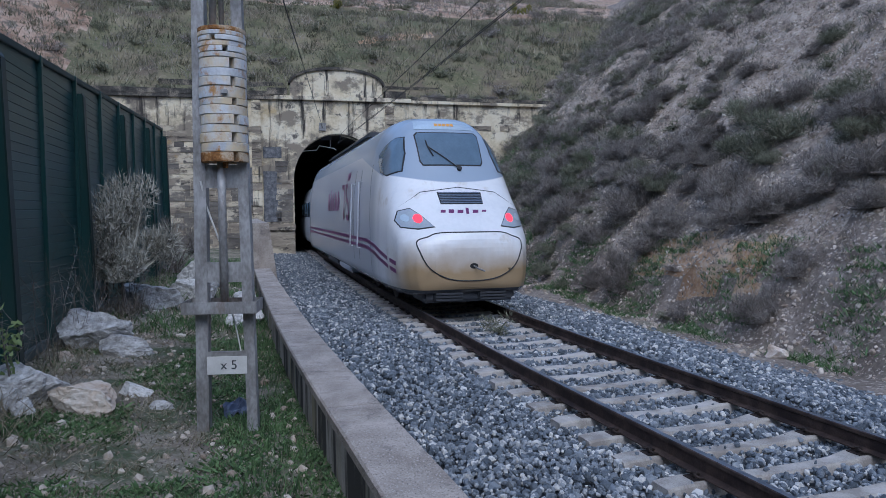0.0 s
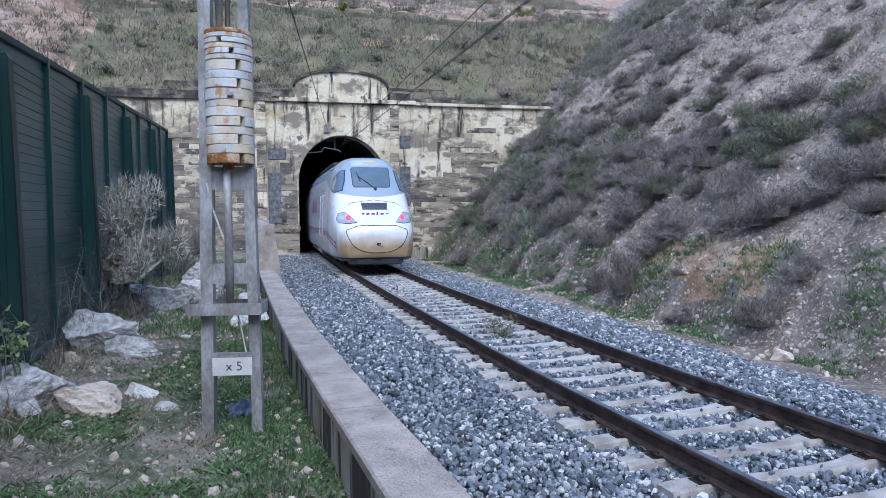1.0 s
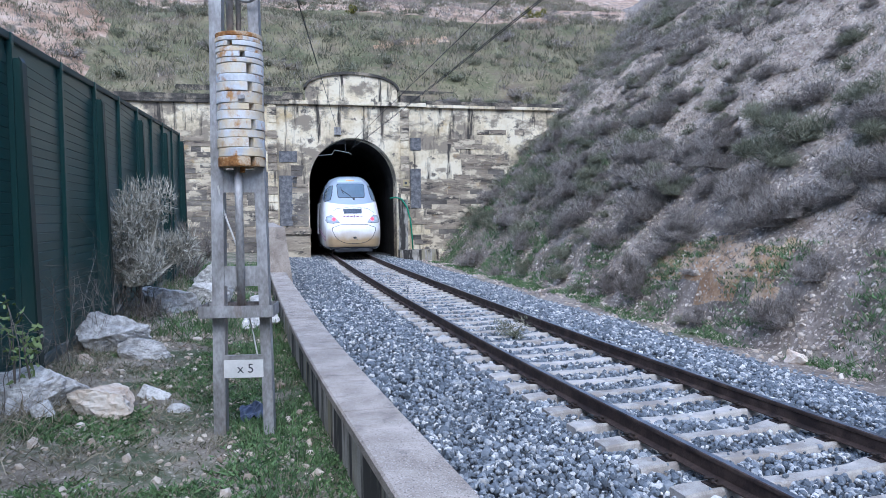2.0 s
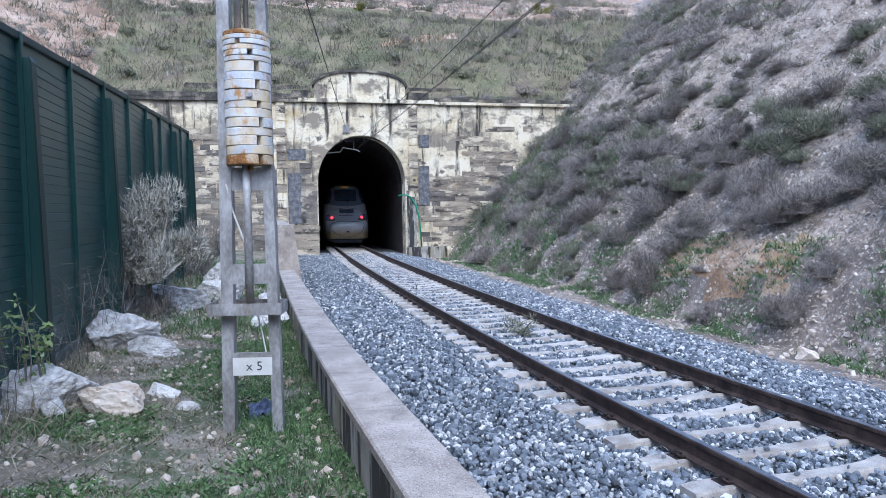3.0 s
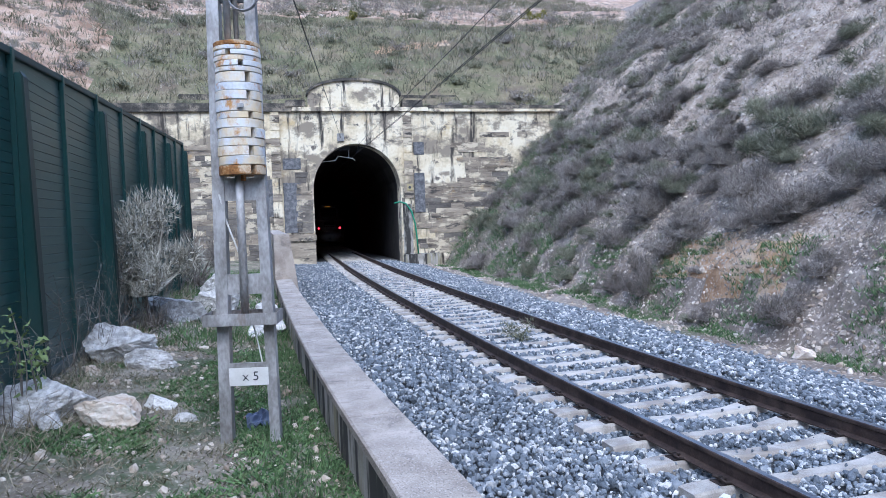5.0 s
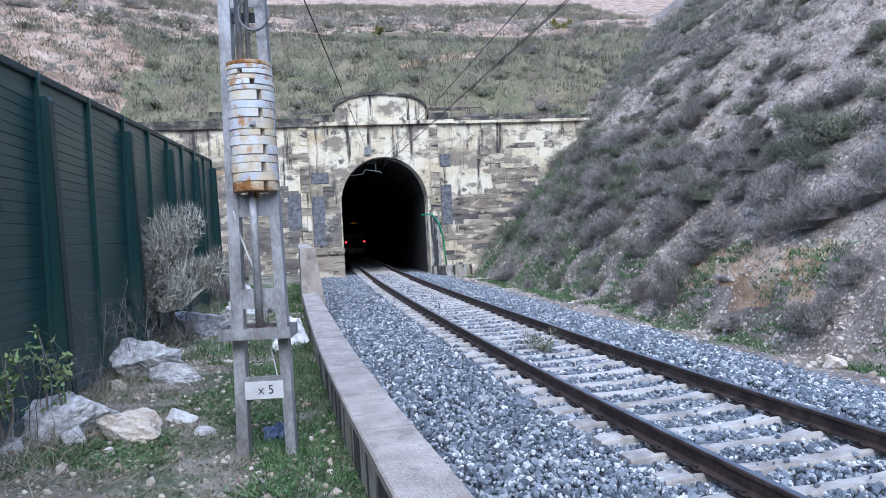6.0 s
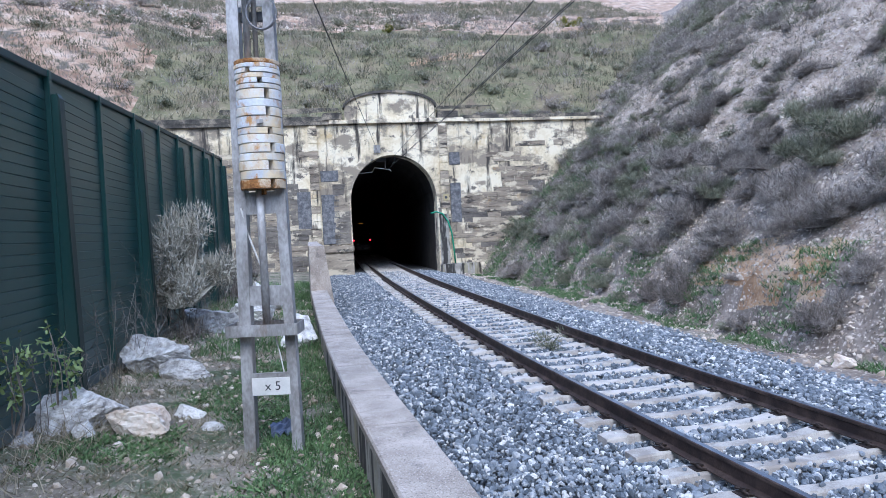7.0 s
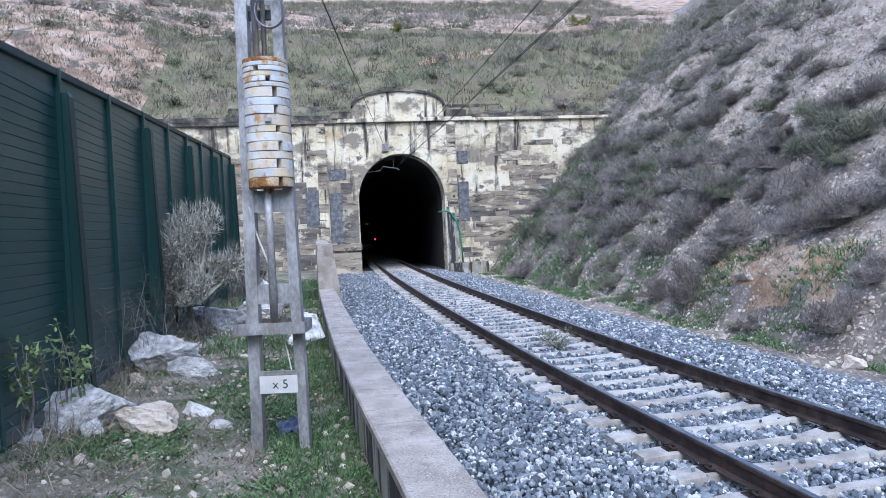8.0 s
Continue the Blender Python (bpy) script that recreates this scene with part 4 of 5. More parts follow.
bm = loft_bm(TRAIN_YS, train_ring)
hull = BVHTree.FromBMesh(bm)
body = part("body", bm, M_WHITE, train, smooth=True)


def front_hit(x, z):
    p, nrm, _, _ = hull.ray_cast(Vector((x, -3, z)), Vector((0, 1, 0)))
    if not p:
        p, nrm, _, _ = hull.find_nearest(Vector((x, 1.0, z)))
    return p, nrm


def side_hit(sign, y, z):
    p, nrm, _, _ = hull.ray_cast(Vector((sign * 4, y, z)), Vector((-sign, 0, 0)))
    if not p:
        p, nrm, _, _ = hull.find_nearest(Vector((sign * 0.9, y, z)))
    return p, nrm


def skin(name, poly, cast, material, parent, lift=0.008, cell=0.06, label=""):
    """A patch that hugs the hull: a polygon in the two coordinates that cast() takes, cut fine and laid on the skin."""
    bm = bmesh.new()
    bm.faces.new([bm.verts.new((a, b, 0)) for a, b in poly])
    for axis in (0, 1):
        lo, hi = min(p[axis] for p in poly), max(p[axis] for p in poly)
        for k in range(1, int((hi - lo) / cell) + 1):
            co, no = [0, 0, 0], [0, 0, 0]
            co[axis], no[axis] = lo + k * cell, 1
            bmesh.ops.bisect_plane(bm, geom=bm.verts[:] + bm.edges[:] + bm.faces[:], plane_co=co, plane_no=no, dist=1e-5)
    top = []
    for v in bm.verts:
        p, nrm = cast(v.co.x, v.co.y)
        top.append((v, p + nrm * lift, p - nrm * 0.02))
    for v, p, q in top:
        v.co = p
    bmesh.ops.recalc_face_normals(bm, faces=bm.faces)
    ext = bmesh.ops.extrude_face_region(bm, geom=bm.faces[:])
    for v in ext["geom"]:
        if isinstance(v, bmesh.types.BMVert):
            p, nrm, _, _ = hull.find_nearest(v.co)
            v.co = p - nrm * 0.015
    bmesh.ops.recalc_face_normals(bm, faces=bm.faces)
    return part(name, bm, material, parent, label, smooth=False)


def outline(name, pts, cast, radius, material, parent, lift=0.002):
    return part(name, tube_bm([cast(a, b)[0] + cast(a, b)[1] * lift for a, b in pts], radius, 6), material, parent)


def curve2(pts, n=6):
    """A smooth closed outline through corner points."""
    out = []
    k = len(pts)
    for i in range(k):
        p0, p1, p2, p3 = (pts[(i + j) % k] for j in (-1, 0, 1, 2))
        for s in range(n):
            t = s / n
            out.append(tuple(0.5 * (2 * p1[c] + (p2[c] - p0[c]) * t + (2 * p0[c] - 5 * p1[c] + 4 * p2[c] - p3[c]) * t * t + (3 * p1[c] - p0[c] - 3 * p2[c] + p3[c]) * t ** 3) for c in (0, 1)))
    return out


SCREEN = [(-0.62, 2.98), (0.62, 2.98), (0.67, 3.06), (0.69, 3.63), (0.63, 3.69), (-0.63, 3.69), (-0.69, 3.63), (-0.67, 3.06)]
skin("windscreen_seal", [(x * 1.04, 3.335 + (z - 3.335) * 1.07) for x, z in SCREEN], front_hit, M_BLACK, train, 0.006)
screen = skin("windscreen", SCREEN, front_hit, M_GLASS, train, 0.012, label="windscreen tinted with reflected sky")
strip = [(-0.68, 3.78), (0.68, 3.78), (0.62, 4.0), (-0.62, 4.0)]
skin("display_window", strip, front_hit, M_STRIPGLASS, train, 0.010)
for i in range(5):
    skin("display_mark", [(-0.22 + i * 0.09, 3.86), (-0.15 + i * 0.09, 3.86), (-0.15 + i * 0.09, 3.92), (-0.22 + i * 0.09, 3.92)], front_hit, M_AMBER, train, 0.016)
# wiper
wp = [front_hit(a, b) for a, b in ((0.12, 2.88), (-0.15, 3.11), (-0.48, 3.37))]
part("wiper", tube_bm([p + q * 0.035 for p, q in wp], 0.014, 6), M_BLACK, train)
wp = [front_hit(a, b) for a, b in ((-0.40, 3.16), (-0.48, 3.37), (-0.50, 3.50))]
part("wiper_blade", tube_bm([p + q * 0.03 for p, q in wp], 0.016, 6), M_BLACK, train)
p, q = front_hit(0.12, 2.88)
part("wiper_pivot", tube_bm([p, p + q * 0.06], 0.05, 12), M_BLACK, train)
for s in (-1, 1):
    win = [(1.55, 2.86), (1.9, 2.78), (2.4, 2.88), (2.8, 3.12), (2.92, 3.28), (2.7, 3.44), (2.3, 3.60), (2.05, 3.60), (1.75, 3.24)]
    cast = lambda a, b, s=s: side_hit(s, a, b)
    skin("side_window_seal", [(2.22 + (a - 2.22) * 1.05, 3.2 + (b - 3.2) * 1.06) for a, b in win], cast, M_BLACK, train, 0.006)
    skin("side_window", win, cast, M_GLASS, train, 0.012)
    lampp = [(s * x, z) for x, z in ((1.34, 1.82), (1.27, 2.0), (1.06, 2.05), (0.92, 1.94), (0.70, 1.70), (1.0, 1.66), (1.27, 1.69))]
    skin("lamp_seal", [(s * 1.02 + (a - s * 1.02) * 1.07, 1.85 + (b - 1.85) * 1.1) for a, b in lampp], front_hit, M_BLACK, train, 0.006, 0.05)
    lamp = skin("lamp_cover", lampp, front_hit, M_LAMPGLASS, train, 0.012, 0.05, "clear lamp cover with a lit red tail lamp")
    skin("tail_lamp", curve2([(s * 0.96 + 0.085 * math.cos(a), 1.85 + 0.085 * math.sin(a)) for a in np.linspace(0, math.tau, 9)[:-1]], 2), front_hit, M_TAIL, lamp, 0.02, 0.05)
    skin("headlamp", curve2([(s * 1.18 + 0.075 * math.cos(a), 1.86 + 0.075 * math.sin(a)) for a in np.linspace(0, math.tau, 9)[:-1]], 2), front_hit, M_STRIPGLASS, lamp, 0.02, 0.05)
# grille with slats
skin("grille", [(-0.45, 2.14), (0.45, 2.14), (0.47, 2.39), (-0.47, 2.39)], front_hit, M_GRILLE, train, 0.006)
for i in range(7):
    z = 2.155 + i * 0.034
    skin("grille_slat", [(-0.44, z), (0.44, z), (0.44, z + 0.011), (-0.44, z + 0.011)], front_hit, M_GREYBLUE, train, 0.02, 0.2)
# the maker's mark as plain shapes
for a, b, w_, h_ in ((-0.50, 1.97, 0.10, 0.05), (-0.34, 1.96, 0.11, 0.07), (-0.16, 1.96, 0.12, 0.06), (0.02, 1.94, 0.06, 0.12), (0.16, 1.96, 0.12, 0.06), (0.36, 1.98, 0.10, 0.035)):
    skin("mark", [(a, b), (a + w_, b), (a + w_ + 0.02, b + h_), (a + 0.02, b + h_)], front_hit, M_PURPLE, train, 0.006, 0.2)
# coupler hatch
HATCH = [(-1.06, 1.34), (-0.86, 1.42), (-0.62, 1.49), (0.0, 1.50), (0.62, 1.49), (0.86, 1.42), (1.06, 1.34), (1.03, 1.15), (0.86, 0.86), (0.5, 0.66), (0.0, 0.61), (-0.5, 0.66), (-0.86, 0.86), (-1.03, 1.15)]
hp = [(x, 0.64 + (z - 0.61) * 1.06) for x, z in curve2(HATCH, 5)]
skin("coupler_hatch", [(x * 0.995, z) for x, z in hp], front_hit, M_WHITE, train, 0.008, 0.08, "white coupler hatch stained with ochre dust")
outline("hatch_seam", hp + hp[:1], front_hit, 0.014, M_BLACK, train, 0.008)
skin("coupler_hole", curve2([(0.02 + 0.085 * math.cos(a), 0.93 + 0.055 * math.sin(a)) for a in np.linspace(0, math.tau, 9)[:-1]], 2), front_hit, M_BLACK, train, 0.012, 0.05)
p, q = front_hit(0.02, 0.93)
part("tow_pin", tube_bm([p, p + Vector((0.06, -0.12, -0.05)), p + Vector((0.16, -0.2, -0.09))], 0.018, 8), M_GALV, train)
for i, s in enumerate((-1, 1)):
    part("bumper_vent", box_bm(s * 0.45 - 0.3, 0.20, 0.24, s * 0.45 + 0.3, 0.5, 0.45, 0.02), M_SKIRT, train)
    for j in range(3):
        part("vent_slat", box_bm(s * 0.45 - 0.27, 0.10, 0.25 + j * 0.06, s * 0.45 + 0.27, 0.13, 0.285 + j * 0.06), M_SKIRT, train)
part("bumper", box_bm(-0.95, 0.22, 0.2, 0.95, 1.4, 0.46, 0.06), M_SKIRT, train)
skin("hood_seam", [(-1.25, 2.10), (-1.23, 2.11), (-0.8, 2.40), (0, 2.50), (0, 2.485), (-0.8, 2.385)], front_hit, M_SKIRT, train, 0.003, 0.08)
skin("hood_seam", [(1.25, 2.10), (1.23, 2.11), (0.8, 2.40), (0, 2.50), (0, 2.485), (0.8, 2.385)], front_hit, M_SKIRT, train, 0.003, 0.08)
# side livery
for s in (-1, 1):
    cast = lambda a, b, s=s: side_hit(s, a, b)
    for z, h in ((1.22, 0.085), (1.06, 0.085)):
        z += 0.06
        pts = [(0.75, z - 0.36), (1.5, z - 0.25), (2.6, z - 0.08), (3.6, z), (19.9, z)]
        skin("stripe", pts + [(a, b + h) for a, b in pts[::-1]], cast, M_PURPLE, train, 0.004, 0.3)
    skin("door_seam", [(4.85, 0.75), (4.88, 0.75), (4.88, 3.1), (4.85, 3.1)], cast, M_SKIRT, train, 0.003)
    skin("door_seam", [(5.85, 0.75), (5.88, 0.75), (5.88, 3.1), (5.85, 3.1)], cast, M_SKIRT, train, 0.003)
    for y in (4.7, 6.0):
        p0, q0 = side_hit(s, y, 1.1)
        p1, q1 = side_hit(s, y, 2.75)
        part("door_handrail", tube_bm([p0, p0 + q0 * 0.08, p1 + q1 * 0.08, p1], 0.02, 8), M_WHITE, train)
    skin("body_seam", [(3.05, 0.62), (3.07, 0.62), (3.35, 3.1), (3.33, 3.1)], cast, M_SKIRT, train, 0.003)
    for i, (a, w_) in enumerate(((9.0, 0.5), (9.7, 0.55), (10.45, 0.5), (11.1, 0.4), (11.7, 0.55))):
        skin("mark", [(a, 2.05), (a + w_, 2.05), (a + w_, 2.65 + (0.25 if i == 3 else 0)), (a + w_ * 0.7, 2.65), (a + w_ * 0.3, 2.45), (a, 2.45)], cast, M_PURPLE, train, 0.004)
    skin("mark", [(7.0, 2.9), (7.55, 2.9), (7.55, 3.12), (7.0, 3.12)], cast, M_PURPLE, train, 0.004)
num = letter("75", 1.5, pose(-1.508, 7.3, 2.22, 90, 0, -90), train, M_PURPLE)
letter("75", 1.5, pose(1.508, 7.3, 2.22, 90, 0, 90), train, M_PURPLE)
part("roof_pod", box_bm(-0.9, 7.0, 4.05, 0.9, 17, 4.28, 0.1), M_SKIRT, train)
part("rear_gangway", box_bm(-0.8, 19.9, 0.8, 0.8, 20.5, 3.2, 0.05), M_BLACK, train)


def bogie(parent, y):
    truck = part("bogie", box_bm(-1.15, y - 1.6, 0.32, 1.15, y + 1.6, 0.78, 0.08), M_BLACK, parent)
    for yy in (y - 1.2, y + 1.2):
        for s in (-1, 1):
            part("wheel", tube_bm([(s * 0.80, yy, 0.44), (s * 0.93, yy, 0.44)], 0.44, 24), M_RAIL, truck)
        part("axle_box", box_bm(-1.25, yy - 0.18, 0.30, 1.25, yy + 0.18, 0.6, 0.04), M_BLACK, truck)


# black full-width box added to keep the ground under the car dark
part("underframe", box_bm(-1.2, 1.4, 0.28, 1.2, 19.6, 0.75, 0.05), M_BLACK, train)
bogie(train, 4.2)
bogie(train, 15.6)
part("equipment_box", box_bm(-1.42, 7.2, 0.25, 1.42, 9.6, 0.9, 0.06), M_SIDE, train)
part("equipment_box", box_bm(-1.4, 10.2, 0.25, 1.4, 13.2, 0.9, 0.06), M_SKIRT, train)


def coach_ring(y):
    e = min(1, max(0, min(y, 13 - y)) / 0.15)
    return [(x * (0.96 + 0.04 * e), 0.45 + (z - 0.34) * 0.82 * (0.99 + 0.01 * e)) for x, z in train_ring(10)]


coach = tagged(new("train_coach"), "white and silver passenger coach with a purple stripe", "train")
bm = loft_bm(ramp((0, 13, 0.5)), coach_ring)
part("body", bm, M_SIDE, coach, smooth=True)
for s in (-1, 1):
    for z in (1.22, 1.06):
        part("stripe", box_bm(s * 1.487 - 0.004, 0.2, z, s * 1.487 + 0.004, 12.8, z + 0.085), M_PURPLE, coach)
    for i in range(6):
        part("window", box_bm(s * 1.475 - 0.012, 1.0 + i * 1.9, 1.75, s * 1.475 + 0.012, 2.4 + i * 1.9, 2.5, 0.01), M_GLASS, coach)
bogie(coach, 1.8)
bogie(coach, 11.2)
coach_two = copy_thing(coach, pose(0, 0, 0))


def car_rows(lead, length):
    """Rows for a car whose near end runs lead metres ahead of the tail's nose, its two ends on the track's line."""
    rows = []
    for i in range(17):
        t = i * 0.5
        s0 = s_at(TAIL_Y0) + tail_run(t) + lead
        a, b = at(y_at(s0), 0), at(y_at(s0 + length), 0)
        rows.append((t, pose(a.x, a.y, a.z, math.degrees(math.atan2(b.z - a.z, length)), 0, math.degrees(math.atan2(b.y - a.y, b.x - a.x)) - 90)))
    return rows


TAIL_Y0 = 13.65


def tail_run(t):
    return 11.4 * t - 0.2 * t * t


# ---- plants and stones ----
def blades_mesh(name, base, tip, width, material, bend=None):
    """Thin two-piece blades from base to tip, as one mesh."""
    base, tip = np.asarray(base, float), np.asarray(tip, float)
    n = len(base)
    width = np.broadcast_to(np.asarray(width, float), (n,))[:, None]
    mid = (base + tip) / 2 + (bend if bend is not None else rng.normal(0, 0.06, (n, 3)) * np.linalg.norm(tip - base, axis=1)[:, None])
    d = tip - base
    side = np.cross(d, rng.normal(size=(n, 3)))
    side /= np.linalg.norm(side, axis=1)[:, None] + 1e-9
    v = np.stack([base - side * width * 0.5, base + side * width * 0.5, mid + side * width * 0.45, mid - side * width * 0.45, tip], 1)
    o = (np.arange(n) * 5)[:, None]
    q = np.concatenate([o + [0, 1, 2], o + [0, 2, 3], o + [3, 2, 4]], 1).reshape(-1, 3)
    me = bpy.data.meshes.new(name)
    me.vertices.add(n * 5)
    me.vertices.foreach_set("co", v.reshape(-1))
    me.loops.add(len(q) * 3)
    me.loops.foreach_set("vertex_index", q.reshape(-1))
    me.polygons.add(len(q))
    me.polygons.foreach_set("loop_start", np.arange(len(q)) * 3)
    me.update(calc_edges=True)
    me.materials.append(material)
    return me


def needles_mesh(name, base, tip, width, material):
    """Fine twigs, one tapering sliver each, as one mesh."""
    base, tip = np.asarray(base, float), np.asarray(tip, float)
    n = len(base)
    side = np.cross(tip - base, rng.normal(size=(n, 3)))
    side *= np.asarray(width, float)[:, None] * 0.7 / (np.linalg.norm(side, axis=1)[:, None] + 1e-9)
    v = np.stack([base - side, base + side, tip], 1)
    me = bpy.data.meshes.new(name)
    me.vertices.add(n * 3)
    me.vertices.foreach_set("co", v.reshape(-1))
    me.loops.add(n * 3)
    me.loops.foreach_set("vertex_index", np.arange(n * 3))
    me.polygons.add(n)
    me.polygons.foreach_set("loop_start", np.arange(n) * 3)
    me.update(calc_edges=True)
    me.materials.append(material)
    return me


def sphere_dirs(n, up=0.25):
    v = rng.normal(size=(n, 3))
    v[:, 2] = np.abs(v[:, 2]) + up
    return v / np.linalg.norm(v, axis=1)[:, None]


def shrub_mesh(name, material, n, r, h, width, droop=0.0, lumps=7, reach=0.30):
    """An uneven dome of fine twigs: stems from the foot to lobes, then short twigs all round each lobe."""
    lobes = sphere_dirs(lumps, 0.05) * np.array([r, r, h]) * rng.uniform(0.35, 1.12, (lumps, 1))
    big = rng.uniform(0.14, 0.46, lumps) * r
    pick = rng.integers(0, lumps, n)
    off = rng.normal(size=(n, 3))
    off *= (rng.uniform(0.2, 1.0, (n, 1)) ** 0.5) / (np.linalg.norm(off, axis=1)[:, None] + 1e-9)
    c = lobes[pick] + off * big[pick][:, None]
    dirs = off * 0.7 + rng.normal(0, 0.5, (n, 3)) + [0, 0, 0.5]
    dirs /= np.linalg.norm(dirs, axis=1)[:, None] + 1e-9
    ln = rng.uniform(0.4, 1.2, (n, 1)) * r * reach
    tip = c + dirs * ln
    c[:, 2] = np.maximum(0.0, c[:, 2])
    tip[:, 2] = np.maximum(0.02, tip[:, 2] - droop * ln[:, 0])
    stems = lumps * 5
    sp = rng.integers(0, lumps, stems)
    base = np.concatenate([c, rng.normal(0, 0.08 * r, (stems, 3)) * [1, 1, 0.1]])
    tips = np.concatenate([tip, lobes[sp] * rng.uniform(0.8, 1.2, (stems, 1))])
    return needles_mesh(name, base, tips, np.concatenate([rng.uniform(0.5, 1.2, n) * width, np.full(stems, width * 1.8)]), material)


GREY = [shrub_mesh("shrub", M_TWIG, 4300, 0.58, 0.52, 0.0085, lumps=k, reach=0.34) for k in (16, 22, 30)]
OLIVE = [shrub_mesh("shrub", M_SHRUBG, 4300, 0.54, 0.52, 0.009, lumps=k, reach=0.32) for k in (18, 26)]


def plant(meshes, name, x, y, z, size, tall, label, group, cat="shrub"):
    ob = new(name, random.choice(meshes))
    ob.matrix_basis = Matrix.LocRotScale((x, y, z), Euler((random.uniform(-0.15, 0.15), random.uniform(-0.15, 0.15), random.uniform(0, 6.28))), (size, size, size * tall))
    return tagged(ob, label, cat, group)


GL = "dry grey twiggy shrub on the stony slope"
OL = "olive green low shrub on the stony slope"


LIGHT = [shrub_mesh("scrub", M_TWIG, 620, 0.55, 0.5, 0.018, lumps=k) for k in (14, 20)] + [shrub_mesh("scrub", M_SHRUBG, 620, 0.5, 0.5, 0.019, lumps=k) for k in (14, 20)]
bulk = {}


def join_plant(place, size, tall, grey):
    """Adds one far shrub to the joined rest."""
    me = LIGHT[random.randrange(2) + (0 if random.random() < grey else 2)]
    co = np.empty(len(me.vertices) * 3)
    me.vertices.foreach_get("co", co)
    a = random.uniform(0, 6.28)
    r = np.array([[math.cos(a), -math.sin(a), 0], [math.sin(a), math.cos(a), 0], [0, 0, 1]])
    bulk.setdefault(me.materials[0].name, []).append((me, (co.reshape(-1, 3) * [size, size, size * tall]) @ r.T + np.array(place)))


def finish_bulk(label):
    for items in bulk.values():
        vs, fs, o = [], [], 0
        for me, v in items:
            idx = np.empty(len(me.loops), dtype=np.int64)
            me.loops.foreach_get("vertex_index", idx)
            vs.append(v)
            fs.append(idx + o)
            o += len(v)
        v, f = np.concatenate(vs), np.concatenate(fs)
        out = bpy.data.meshes.new("scrub")
        out.vertices.add(len(v))
        out.vertices.foreach_set("co", v.reshape(-1))
        out.loops.add(len(f))
        out.loops.foreach_set("vertex_index", f)
        out.polygons.add(len(f) // 3)
        out.polygons.foreach_set("loop_start", np.arange(len(f) // 3) * 3)
        out.update(calc_edges=True)
        out.materials.append(items[0][0].materials[0])
        tagged(new("scrub", out), label, "scrub", kind="stuff")


def land(y, d):
    return ground_z(y, d) if y < PORTAL_Y + 0.5 else hillside(y, d)


def on_right(y, d):
    return y < PORTAL_Y + 0.5 or right_z(y, d) + 0.4 > hill_z(y - PORTAL_Y, d)


def slope_plant(y, d, size, tall=1.0, grey=0.7):
    p = at(y, d, ground_z(y, d) - 0.06 * size)
    g = random.random() < grey
    plant(GREY if g else OLIVE, "shrub", *p, size, tall, GL if g else OL, "shrubs on the cutting slope")


random.seed(21)
# shrubs along the foot of the cutting and over the ochre bank
for y, d, sz, tall, grey in ((31.1, 5.1, 1.5, 0.85, 1), (27.2, 4.9, 0.9, 1.1, 1), (24.4, 5.05, 0.8, 1.2, 0), (20.9, 4.95, 1.0, 0.9, 0), (19.2, 4.6, 0.55, 0.9, 0), (18.1, 4.9, 0.95, 1.0, 1), (16.5, 5.0, 1.15, 1.45, 1),
                             (14.2, 4.7, 0.45, 0.8, 0), (13.7, 4.75, 0.6, 0.8, 1), (11.6, 4.9, 0.95, 1.15, 1), (11.2, 5.5, 0.9, 0.9, 1), (14.2, 6.1, 1.15, 1.0, 1), (13.2, 6.3, 1.3, 1.1, 1), (16.7, 6.4, 1.2, 0.9, 1),
                             (18.8, 6.6, 1.5, 1.0, 1), (19.5, 5.8, 1.2, 0.9, 1), (22.8, 6.4, 1.7, 0.9, 1), (23.2, 7.3, 1.5, 0.9, 0), (29.8, 6.6, 1.6, 0.9, 1), (32.5, 6.4, 1.4, 0.9, 0), (12.2, 7.2, 1.2, 0.9, 1), (15.4, 7.2, 1.4, 1.0, 1),
                             (17.4, 7.8, 1.5, 0.9, 1), (20.6, 7.6, 1.6, 0.9, 1), (25.4, 7.4, 1.7, 0.9, 1), (27.6, 6.2, 1.4, 0.9, 0), (26.2, 5.6, 1.2, 0.9, 1), (10.6, 6.6, 1.0, 0.9, 1), (34.8, 6.8, 1.5, 0.9, 0), (36.4, 7.6, 1.5, 0.9, 1),
                             (10.9, 7.6, 1.1, 0.8, 1), (14.8, 5.25, 0.4, 0.7, 1), (22.0, 5.5, 0.9, 0.9, 0), (24.0, 6.1, 1.1, 0.9, 1)):
    slope_plant(y, d, sz * 0.9, tall, grey)
for _ in range(70):
    y = random.uniform(11, 34)
    slope_plant(y, random.uniform(5.8, 9.0 + 0.1 * max(0, y - 14)), random.uniform(0.6, 1.5), random.uniform(0.7, 1.0), 0.66)
# smaller, sparser clumps higher up
for _ in range(100):
    y = random.uniform(9, 30)
    slope_plant(y, random.uniform(6.4, 15), random.uniform(0.35, 0.9), random.uniform(0.6, 0.95), 0.85)
count = 0
while count < 1300:
    y, d = random.uniform(8, 50), random.uniform(6.5, 34)
    if not on_right(y, d) or (y < 20 and d < 9) or random.random() > 0.45 + 0.55 * min(1, y / 36):
        continue
    join_plant(at(y, d, land(y, d) - 0.05), random.uniform(0.25, 0.8) if y < 24 else random.uniform(0.4, 1.4), random.uniform(0.6, 1.0), 0.58)
    count += 1
for i in range(230):
    y, d = random.uniform(40, 72), random.uniform(-26, 26)
    join_plant(at(y, d, hillside(y, d) - 0.1), random.uniform(0.6, 2.0), random.uniform(0.6, 0.9), 0.45)
